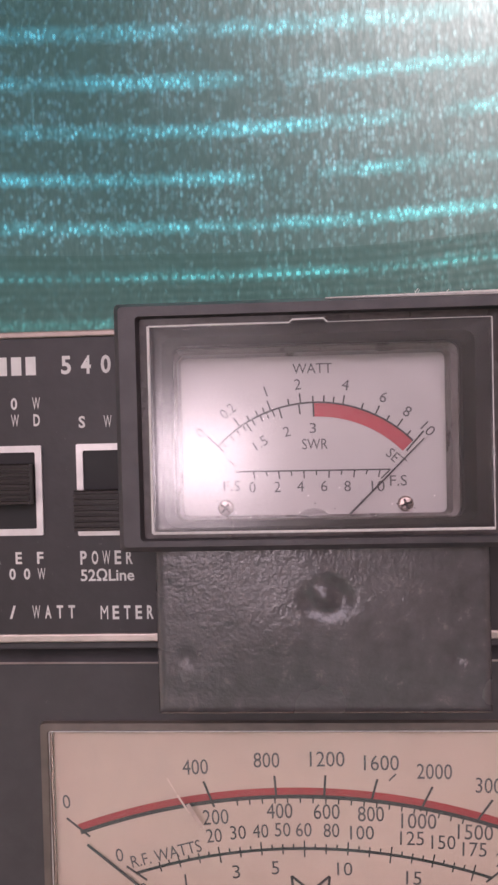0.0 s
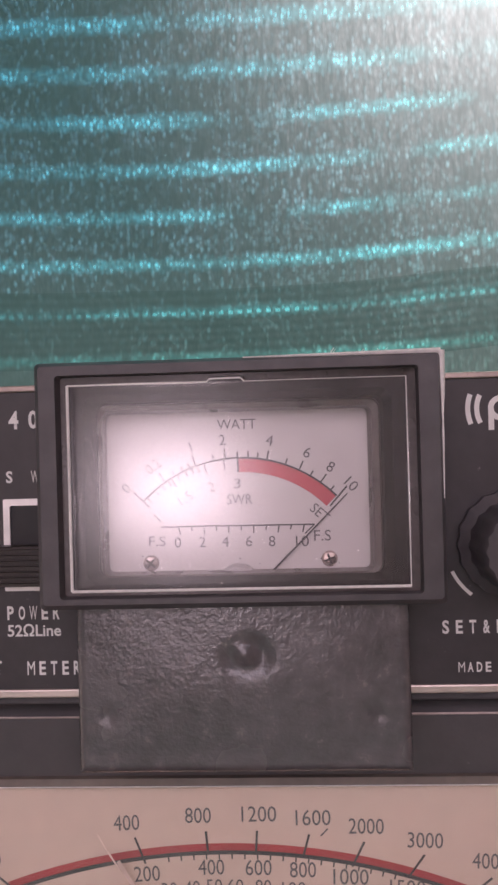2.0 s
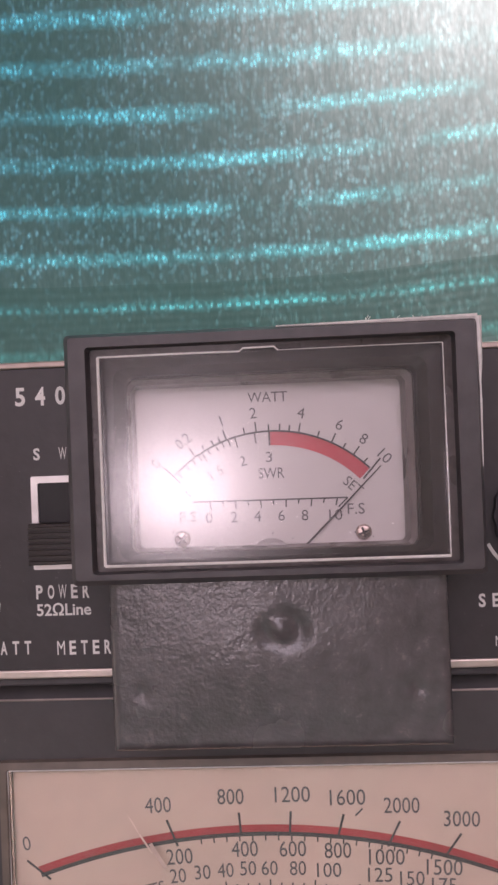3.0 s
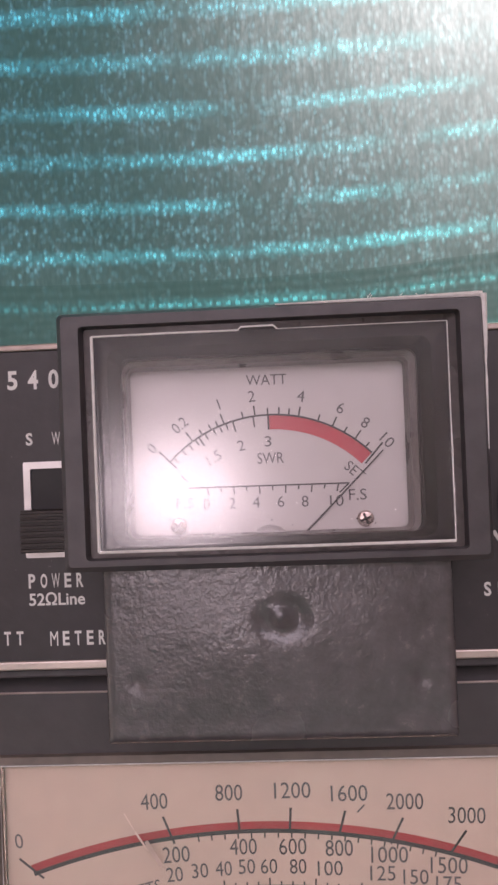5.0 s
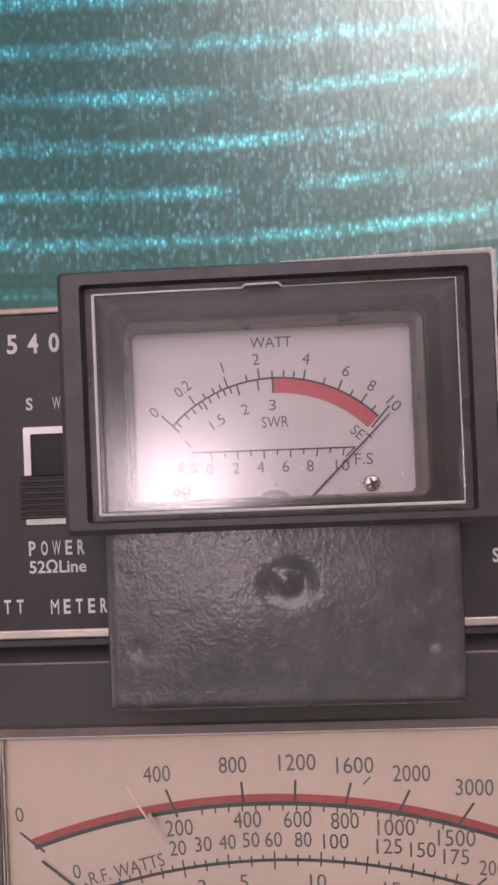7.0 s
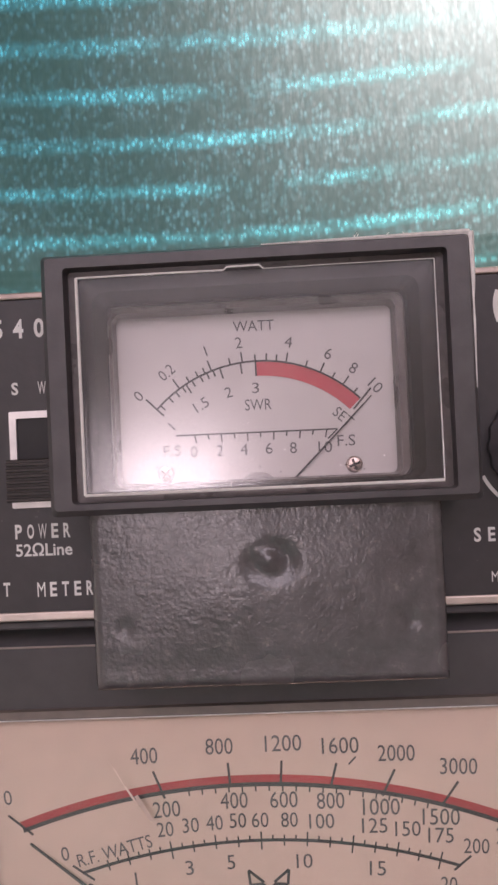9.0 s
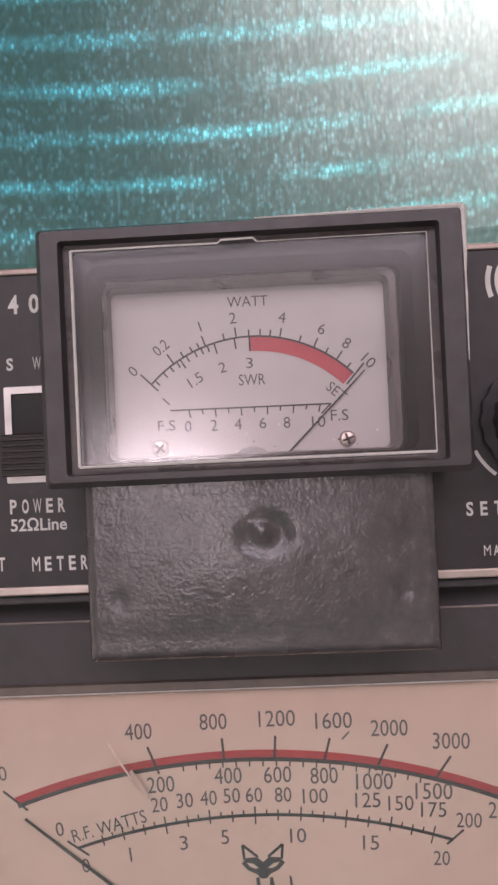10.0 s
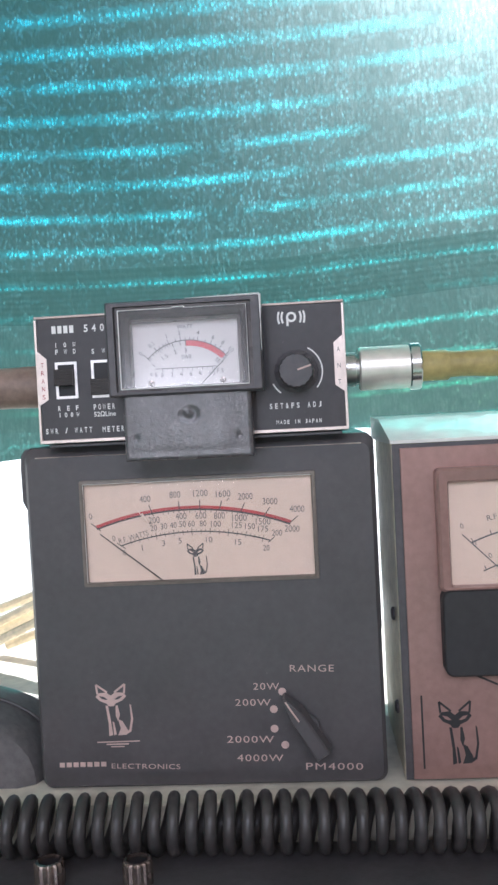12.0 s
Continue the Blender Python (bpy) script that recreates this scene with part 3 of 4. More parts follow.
    # meter housing with clear cover
    hs = part("meter_housing", loft([rloop(33.4, 96.3, 18.0, 56.4, 0.0, 0.8), rloop(33.2, 96.4, 17.9, 56.5, -14.6, 0.8), rloop(34.1, 95.7, 18.8, 55.9, -15.9, 0.6), rloop(36.7, 92.7, 19.7, 54.4, -15.9, 0.6), rloop(36.9, 92.5, 19.8, 54.2, -13.2, 0.5)]), BLACK, th, "black plastic meter housing")
    hs.location = (0.5 * MM, 0, 0.35 * MM)
    part("cover_groove", loft([rloop(36.8, 92.6, 19.6, 54.3, -13.4, 0.5), rloop(38.4, 91.1, 20.6, 53.1, -13.3, 0.5), rloop(38.4, 91.1, 20.6, 53.1, -12.6, 0.5)]), LIP, hs, "dark groove round the clear cover")
    part("inner_frame", loft([rloop(38.3, 91.2, 20.5, 53.2, -12.9, 0.5), rloop(40.0, 89.0, 21.3, 51.4, -11.6, 2.0), rloop(40.6, 88.2, 21.4, 50.6, -5.2, 1.8), rloop(41.3, 86.5, 21.7, 49.2, -4.6, 1.4), rloop(41.6, 85.9, 21.9, 48.7, -2.0, 1.0)]), INNER, hs, "dark inner frame round the dial")
    part("dial_lip", loft([rloop(40.9, 87.7, 21.45, 50.2, -5.0, 1.7), rloop(41.1, 87.4, 21.5, 49.9, -5.5, 1.6), rloop(41.5, 86.3, 21.75, 49.0, -5.2, 1.3), rloop(41.7, 85.8, 21.95, 48.6, -2.0, 1.0)]), LIP, hs, "brownish lip round the dial opening")
    part("dial_plate", box(40.8, 87.2, -1.7, -0.9, 21.0, 49.6), DIAL, hs, "white dial plate")
    win_ = part("clear_cover", loft([rloop(38.6, 90.9, 20.8, 52.9, -13.6, 0.8), rloop(38.5, 91.0, 20.7, 53.0, -15.7, 0.8), rloop(39.0, 90.5, 21.2, 52.5, -16.2, 0.7)], True, True), CLEAR, hs, "clear plastic meter cover")
    win_.visible_shadow = False
    # glints on the cover's edges, drawn as pale tubes of uneven width
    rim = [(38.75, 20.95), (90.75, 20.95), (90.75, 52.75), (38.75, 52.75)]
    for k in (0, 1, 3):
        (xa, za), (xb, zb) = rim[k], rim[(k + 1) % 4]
        part("cover_edge_glint", tube([(xa, -16.1, za), ((xa + xb) / 2, -16.1, (za + zb) / 2), (xb, -16.1, zb)], (0.24, 0.08, 0.13, 0.24)[k], 6), CHALK, hs)
    part("cover_edge_glint", tube([(38.75, -16.1, 52.75), (50, -16.1, 52.8), (60.4, -16.1, 52.75), (60.9, -16.1, 53.2), (65.6, -16.1, 53.25), (66.2, -16.1, 52.7)], 0.15, 6), CHALK, hs)
    part("cover_edge_glint", tube([(66.2, -16.1, 52.7), (78, -16.1, 52.75), (90.75, -16.1, 52.75)], 0.06, 6), CHALK, hs)
    # sun's rim light from behind, painted as pale tubes along the worn corner
    part("rim_lit_corner", tube([(66, -14.9, 56.45), (78, -14.95, 56.5), (90, -14.95, 56.55), (96.2, -14.9, 56.55)], lambda t: 0.10 + 0.40 * t, 6), CHALK, hs, "pale worn corner edge with rim light put into its colour")
    part("rim_lit_corner", tube([(96.3, -14.9, 56.6), (96.35, -14.95, 50), (96.3, -14.95, 44), (96.25, -14.9, 34)], lambda t: 0.55 - 0.47 * t, 6), CHALK, hs, "pale worn corner edge with rim light put into its colour")
    for k in range(9):
        px = 76 + 14 * random.random() if k < 6 else 96.2
        pz = 56.6 if k < 6 else 40 + 12 * random.random()
        bend = random.uniform(-0.7, 0.7)
        part("lint", tube([(px, -14.6, pz - 0.1), (px + bend * 0.4, -14.7, pz + 0.35), (px + bend, -14.6, pz + random.uniform(0.3, 0.9))], 0.05, 5), CHALK, hs)
    # moulded catch of the cover
    part("cover_catch", box(60.8, 66.0, -16.0, -15.2, 52.9, 53.6, 0.2), BLACK, hs)
    y = -1.82
    C, R = (64.2, 18.0), 22.8
    ang = lambda px, pz: math.degrees(math.atan2(pz - C[1], px - C[0]))
    pol = lambda a, r: (C[0] + r * math.cos(radians(a)), C[1] + r * math.sin(radians(a)))
    part("red_zone", arc(*C, 20.4, R - 0.05, ang(80.3, 33.9), 90.6, y - 0.03), RED, hs)
    bm = arc(*C, R - 0.16, R + 0.16, ang(80.4, 34.0), ang(47.4, 34.2), y - 0.06)
    for px, pz, ln in ((51.1, 37.6, 1.9), (52.8, 38.6, 1.0), (54.3, 39.4, 1.0), (55.4, 40.1, 1.0), (56.3, 41.0, 1.8), (59.7, 41.4, 1.1), (61.7, 42.1, 1.7), (63.9, 41.7, 1.1), (65.8, 42.2, 1.2), (67.4, 41.4, 1.1), (69.2, 41.9, 1.6),
                       (72.3, 40.4, 1.1), (74.9, 39.8, 1.7), (76.5, 38.1, 1.0), (78.6, 37.4, 1.7), (80.1, 35.7, 1.0)):
        a = ang(px, pz)
        stroke(*pol(a, R), *pol(a, R + ln), 0.26, y - 0.06, bm)
    for px, pz, ln in ((49.1, 33.6, 1.1), (50.5, 34.7, 1.1), (51.6, 35.5, 1.1), (52.7, 36.1, 1.1), (53.6, 35.9, 1.7), (54.3, 36.8, 1.1), (55.5, 37.6, 1.1), (56.6, 37.8, 1.1), (57.5, 38.3, 1.1), (58.8, 37.7, 1.8), (61.7, 39.0, 1.8)):
        a = ang(px, pz)
        stroke(*pol(a, R), *pol(a, R - ln), 0.26, y - 0.06, bm)
    stroke(*pol(90.6, R), *pol(90.6, R - 2.4), 0.3, y - 0.06, bm)
    stroke(46.0, 35.5, 48.8, 32.7, 0.3, y - 0.06, bm)
    stroke(79.3, 32.3, 82.2, 35.6, 0.3, y - 0.06, bm)
    stroke(50.6, 29.4, 76.6, 29.3, 0.26, y - 0.06, bm)
    for k in range(11):
        px = 53.6 + k * 2.13
        stroke(px, 29.35, px - 0.1 * (5 - k) * -0.6, 29.35 - (1.3 if k % 2 == 0 else 0.8), 0.24, y - 0.06, bm)
    stroke(76.6, 29.3, 75.0, 27.8, 0.24, y - 0.06, bm)
    part("scale_marks", bm, INK, hs)
    for word, px, pz, w, h, tn in (("WATT", 63.9, 46.5, 6.6, 1.7, 0), ("0", 44.8, 36.1, 1.1, 1.8, 42), ("0.2", 49.5, 39.7, 2.6, 1.8, 38), ("1", 56.0, 42.8, 0.24, 1.7, 18), ("2", 61.4, 43.9, 1.1, 1.8, 4), ("4", 69.4, 43.6, 1.2, 1.8, -10),
                                   ("6", 75.7, 41.4, 1.1, 1.8, -22), ("8", 79.6, 38.9, 1.1, 1.8, -32), ("10", 83.0, 35.9, 2.1, 1.8, -46), ("1.5", 54.9, 34.2, 2.4, 1.7, 30), ("2", 59.4, 36.0, 1.1, 1.7, 12), ("3", 63.8, 36.5, 1.1, 1.7, 0),
                                   ("SWR", 64.1, 33.8, 4.3, 1.8, 0), ("SET", 77.6, 31.2, 3.4, 1.7, -42), ("1", 50.0, 30.9, 0.24, 1.6, 45), ("F.S", 49.9, 27.0, 2.85, 1.7, 0), ("0", 53.4, 26.7, 1.1, 1.8, 0), ("2", 57.6, 26.7, 1.1, 1.8, 0),
                                   ("4", 61.5, 26.7, 1.2, 1.8, 0), ("6", 65.5, 26.7, 1.1, 1.8, 0), ("8", 69.4, 26.6, 1.1, 1.8, 0), ("10", 74.5, 26.5, 2.2, 1.8, 0), ("F.S", 77.9, 27.4, 2.85, 1.8, 0)):
        lettering(word, px, pz, w, h, y, GREY_INK, hs, tn, "numeral" if word[0].isdigit() else "lettering")
    screw(79.0, 23.5, -1.75, 1.35, hs, DARK_CHROME, 20)
    screw(48.8, 23.3, -1.75, 1.35, hs, DARK_CHROME, 50)
    part("pivot_cover", lathe([(3.7, -1.75), (3.7, -2.6), (3.2, -3.0)], (63.6, 0, 19.3), "y", 32), GREYP, hs, smooth=True)
    part("needle", tube([(67.9, -2.5, 20.2), (75.0, -2.5, 27.2), (82.2, -2.4, 34.4)], lambda t: 0.20 - 0.09 * t, 6), INK, hs, "thin dark needle at the top of the scale")
    for k in range(26):
        px, pz = random.gauss(66, 11), 22.2 + abs(random.gauss(0, 1.6))
        if 42 < px < 85 and pz < 30:
            q = random.uniform(0.06, 0.17)
            part("dust_fleck", lathe([(q, -1.78), (q * 0.7, -1.9), (q * 0.1, -1.95)], (px, 0, pz), "y", 6), GREY_INK if k % 3 == 0 else CHALK, hs)
    # lower cover with a dented middle
    bm = bmesh.new()
    nx, nz = 128, 66
    rows = []
    for j in range(nz + 1):
        v = j / nz
        ln = []
        for i in range(nx + 1):
            u = i / nx
            x, z = 38.7 + 52.6 * u, -8.2 + 26.4 * v
            e = min(min(u, 1 - u) * 52.6, v * 26.4, 40)
            yy = -12.8 + (1.1 * (1 - min(e, 1.3) / 1.3) ** 2)
            yy -= 0.4 * math.sin(math.pi * u) * max(0.0, math.sin(math.pi * v)) ** 1.5
            d = math.hypot((x - 65.9) / 1.2, z - 10.2)
            yy += 0.95 * math.exp(-(d / 3.0) ** 4)
            gx, gz = (x - 65.4) * 0.75 + (z - 10.5) * 0.66, (z - 10.5) * 0.75 - (x - 65.4) * 0.66
            yy += -1.35 * math.exp(-((gx / 1.7) ** 2 + (gz / 2.2) ** 2))
            for qx, qz in ((43.6, 1.2), (86.0, 0.8)):
                yy += 0.32 * math.exp(-(((x - qx) / 1.0) ** 2 + ((z - qz) / 1.3) ** 2))
            yy += 0.10 * noise.noise(Vector((x * 0.12, 1, z * 0.12))) + 0.035 * noise.noise(Vector((x * 0.9, 5, z * 0.9))) + 0.07 * math.exp(-(((z + 4.6) / 1.6) ** 2))
            ln.append(bm.verts.new((x, yy, z)))
        rows.append(ln)
    for j in range(nz):
        for i in range(nx):
            bm.faces.new((rows[j][i], rows[j][i + 1], rows[j + 1][i + 1], rows[j + 1][i]))
    edge = [rows[0][i] for i in range(nx + 1)] + [rows[j][nx] for j in range(1, nz + 1)] + [rows[nz][i] for i in range(nx - 1, -1, -1)] + [rows[j][0] for j in range(nz - 1, 0, -1)]
    back = [bm.verts.new((p.co.x, -0.6, p.co.z)) for p in edge]
    for i in range(len(edge)):
        j = (i + 1) % len(edge)
        bm.faces.new((edge[i], edge[j], back[j], back[i]))
    bm.faces.new(back)
    part("lower_cover", bm, COVER, th, "scuffed black plastic lower cover with a dent", smooth=True)
    return th


small_meter()


# ---- large meter below ----
def large_meter():
    th = root("power_meter", "large black wattmeter with a wide cream dial, standing on the bench", "radio meter")
    part("case", box(-9.5, 137.5, 14, 118, -153.2, -2.4, 2.5), CRINKLE, th, smooth=True)
    part("case_cover", loft([rloop(-12.0, 141.8, -91, -1.6, 16, 4.5), rloop(-12.4, 142.0, -91, -1.4, 30, 4.5), rloop(-12.4, 142.0, -91, -1.4, 116, 4.5)], True, True), CRINKLE, th, "black crinkle-painted upper cover", smooth=True)
    # moulded front with an opening for the dial
    part("front_panel", loft([rloop(-11.6, 141.2, -153.2, -1.6, 18, 5), rloop(-11.6, 141.2, -153.2, -1.6, 11.5, 5), rloop(-9.8, 139.4, -151.6, -5.7, 9.0, 4), rloop(12.8, 115.6, -63.2, -16.6, 9.0, 0.8), rloop(13.0, 115.4, -63.0, -16.8, 12.5, 0.8)]), PANEL, th, "black front panel with rounded corners")
    part("worn_edge", tube([(-6.0, 9.0, -5.75), (12, 8.95, -5.7), (40, 8.9, -5.8), (90, 8.9, -5.75), (136, 9.0, -5.8)], lambda t: 0.30 - 0.12 * math.sin(t * 3.1), 6), TRIM, th, "bare worn metal line along the edge")
    flange = [(-11.5, -1.6), (-14.2, -2.4), (-15.9, -5.0), (-16.4, -11), (-16.2, -25.5), (-14.6, -29.0), (-12.6, -31.2), (-11.5, -31.5)]
    part("bent_flange", loft([[(u, q, v) for u, v in flange] for q in (20, 112)], True, True), CRINKLE, th, "bent-out corner of the upper cover")
    part("dial_card", box(13.8, 114.6, 10.8, 11.6, -62.3, -17.4), CREAM, th, "cream dial card")
    gl = part("glass", loft([rloop(14.7, 113.7, -61.4, -18.3, 9.6, 0.5), [(q[0], q[1] - 0.9 * (q[2] + 61.4) / 43.1 + 0.5, q[2]) for q in rloop(14.7, 113.7, -61.4, -18.3, 8.7, 0.5)]], True, True), GLASS, th, "flat clear dial window")
    gl.visible_shadow = False
    part("dial_frame", loft([rloop(12.7, 115.7, -63.3, -16.5, 9.1, 0.8), rloop(12.9, 115.5, -63.1, -16.7, 8.0, 0.8), rloop(14.2, 114.2, -61.9, -17.9, 7.8, 0.6), rloop(14.6, 113.8, -61.5, -18.3, 8.4, 0.5), rloop(14.6, 113.8, -61.5, -18.3, 10.6, 0.5)]), BROWN, th, "brownish raised frame round the dial")
    part("frame_edge", tube([(14.5, 8.2, -18.25), (64, 8.15, -18.25), (113.9, 8.2, -18.25)], 0.13, 6), CHALK, th)
    part("frame_edge", tube([(14.5, 8.2, -18.25), (14.5, 8.15, -40), (14.5, 8.2, -61.6)], 0.11, 6), CHALK, th)
    bm = stroke(38.0, -30.2, 40.2, -33.6, 0.35, 8.60)
    stroke(39.9, -31.9, 42.6, -36.4, 0.7, 8.56, bm)
    stroke(36.2, -27.0, 37.8, -29.9, 0.2, 8.60, bm)
    part("scratch", bm, SMEAR, th, "pale scratch on the dial window")
    part("stray_mark", stroke(76.9, -28.3, 78.2, -27.0, 0.3, 10.6), GREY_INK, th)
    y = 10.70
    C, R = (60.1, -153.9), 124.3
    pol = lambda a, r, c=C: (c[0] + r * math.cos(radians(a)), c[1] + r * math.sin(radians(a)))
    ang = lambda px, pz, c=C: math.degrees(math.atan2(pz - c[1], px - c[0]))
    a0, a1 = ang(104.7, -38.0), ang(18.9, -37.2)
    part("red_arc", arc(*C, R - 1.35, R, a0, a1, y - 0.02, 80), DARK_RED, th)
    bm = arc(*C, R - 2.05, R - 1.3, a0, a1, y - 0.04, 80)
    for (p, q) in (((42.7, -28.5), (44.6, -33.3)), ((55.9, -27.4), (56.2, -31.5)), ((65.3, -27.3), (65.0, -31.4)), ((74.8, -28.0), (73.6, -32.2)), ((84.8, -29.4), (82.5, -33.9)), ((95.6, -31.8), (92.8, -35.6)), ((16.7, -35.5), (21.0, -39.0)), ((107.6, -36.0), (103.4, -39.4))):
        stroke(*p, *q, 0.42, y - 0.05, bm)
    for k in range(1, 20):
        px = 46.5 + k * 2.35
        if px < 92:
            a = ang(px, -32)
            stroke(*pol(a, R - 2.0), *pol(a, R - 2.9), 0.28, y - 0.05, bm)
    D, S = (61.9, -149.6), 108.6
    b0, b1 = ang(95.4, -46.1, D), ang(29.5, -46.0, D)
    arc(*D, S - 0.28, S + 0.28, b0, b1, y - 0.05, 70, bm)
    stroke(94.2, -47.0, 97.2, -44.6, 0.4, y - 0.05, bm)
    stroke(27.8, -44.6, 31.6, -47.2, 0.4, y - 0.05, bm)
    for k in range(2, 33):
        px = 29.5 + k * 1.98
        a = ang(px, -42, D)
        big = k % 4 == 0
        stroke(*pol(a, S, D), *pol(a, S + (1.5 if big else 0.9), D), 0.28, y - 0.05, bm)
        if k % 2 == 0:
            stroke(*pol(a, S, D), *pol(a, S - (1.6 if k % 8 == 0 else 1.0), D), 0.28, y - 0.05, bm)
    part("scale_marks", bm, INK, th)
    wide = lambda s, h: 0.56 * h * len(s)
    for word, px, pz, h, tn in (("0", 16.7, -32.4, 2.6, 8), ("400", 41.2, -25.8, 2.85, 2), ("800", 54.5, -24.5, 2.85, 0), ("1200", 65.7, -24.3, 2.85, 0), ("1600", 75.6, -25.0, 2.85, 0), ("2000", 85.2, -26.6, 2.85, -1), ("3000", 95.8, -29.2, 2.85, -2), ("4000", 107.3, -33.0, 2.85, -2),
                                ("200", 44.8, -35.2, 2.85, 3), ("400", 56.7, -34.0, 2.85, 1), ("600", 65.4, -34.1, 2.85, 0), ("800", 73.5, -34.5, 2.85, 0), ("1000", 82.2, -35.8, 2.85, -1), ("1500", 92.4, -37.8, 2.85, -2), ("2000", 104.8, -41.5, 2.85, -3),
                                ("0", 26.5, -42.5, 2.5, 8), ("20", 44.4, -38.7, 2.6, 4), ("30", 48.9, -38.1, 2.6, 3), ("40", 53.1, -37.8, 2.6, 2), ("50", 57.2, -37.5, 2.6, 1), ("60", 61.1, -37.5, 2.6, 0), ("80", 66.2, -37.6, 2.6, 0), ("100", 71.8, -38.0, 2.6, 0),
                                ("125", 80.9, -39.0, 2.6, -1), ("150", 86.6, -39.7, 2.6, -1), ("175", 92.2, -41.0, 2.6, -2), ("200", 98.2, -43.0, 2.6, -3), ("0", 30.9, -49.0, 2.5, 6), ("1", 38.9, -47.3, 2.5, 6), ("3", 48.4, -45.5, 2.5, 4), ("5", 55.7, -44.7, 2.5, 2),
                                ("10", 68.5, -44.8, 2.5, 0), ("15", 81.1, -46.4, 2.5, -2), ("20", 93.2, -49.4, 2.5, -3)):
        lettering(word, px, pz, wide(word, h) if word != "1" else 0.36, h, y, GREY_INK, th, tn, "numeral")
    lettering("R.F. WATTS", 35.3, -42.2, 13.6, 2.3, y, GREY_INK, th, 14)
    emblem(58.4, -60.4, 8.8, 14.2, y, INK, th, CREAM)
    part("needle", tube([(20.6, 10.1, -40.3), (34.0, 10.1, -51.1), (47.6, 10.1, -62.0)], lambda t: 0.22 + 0.12 * t, 6), INK, th, "thin dark needle resting at zero")
    # lower face
    y = 8.9
    emblem(14.7, -130.0, 16.0, 23.4, y, PINK_INK, th, PANEL)
    bm = stroke(14.4, -132.2, 33.4, -132.0, 0.5, y)
    stroke(18.5, -133.2, 28.5, -133.2, 0.6, y, bm)
    stroke(20.5, -134.3, 26.5, -134.3, 0.5, y, bm)
    part("small_print", bm, PINK_INK, th)
    for i in range(7):
        part("name_block", stroke(-3.0 + i * 3.1, -141.9, -0.7 + i * 3.1, -142.0, 2.1, y), PINK_INK, th)
    lettering("ELECTRONICS", 35.5, -143.4, 30.5, 2.2, y, PINK_INK, th, -2, spacing=1.1)
    for word, x0, x1, z in (("RANGE", 100.8, 119.8, -102.2), ("20W", 84.5, 95.8, -109.5), ("200W", 76.3, 91.8, -116.4), ("2000W", 72.0, 92.4, -132.6), ("4000W", 75.9, 96.1, -140.9), ("PM4000", 105.8, 130.4, -145.4)):
        lettering(word, (x0 + x1) / 2, z, x1 - x0, 3.0, y, PINK_INK, th, -1.5, spacing=1.15)
    for px, pz in ((97.0, -112.0), (93.0, -119.6), (92.9, -128.2), (97.2, -135.4)):
        part("range_dot", disc(px, pz, 1.7, 1.7, y), PINK_INK, th)
    bm = lathe([(5.2, 8.8), (5.2, 6.4), (4.6, 5.6), (0.2, 5.4)], (107.4, 0, -127.0), "y", 40)
    d, q = Vector((-0.53, 0.85)), Vector((0.85, 0.53))
    lp = []
    for yy, L0, L1, wd in ((5.8, 18.0, 12.5, 3.6), (-2.0, 18.0, 12.0, 3.0), (-3.0, 17.4, 11.4, 2.3)):
        lp.append([(107.4 + d.x * u + q.x * v, yy, -127.0 + d.y * u + q.y * v) for u, v in ((L0, 0.6), (L0 * 0.5, wd), (-L1, wd * 1.1), (-L1, -wd * 1.1), (L0 * 0.5, -wd), (L0, -0.6))])
    loft(lp, True, True, bm)
    kn = part("range_knob", bm, PANEL, th, "black bar-shaped range knob")
    part("pointer", tube([(98.6, -3.1, -112.8), (101.2, -3.15, -117.0), (104.0, -3.1, -121.2)], 0.38, 6), PINK_INK, kn)
    for cx_, cz_, n_ in ((140.4, -8.0, 6), (-7.6, -151.0, 4), (136.0, -151.0, 3)):
        for k in range(n_):
            q = random.uniform(0.4, 1.3)
            px, pz = cx_ + random.uniform(-1.2, 1.2), cz_ + random.uniform(-3.0, 3.0) * (cz_ > -100)
            part("paint_chip", lathe([(q, 12.6), (q * 0.8, 12.1), (q * 0.2, 12.0)], (px, 0, pz), "y", 7), CHALK, th)
    for px in (-13.2, 142.6):
        part("side_screw", lathe([(3.0, 0), (3.0, 0.8), (2.2, 1.4)], (px - 0.6, 45, -84), "x", 20), BLACK, th)
    return th


large_meter()


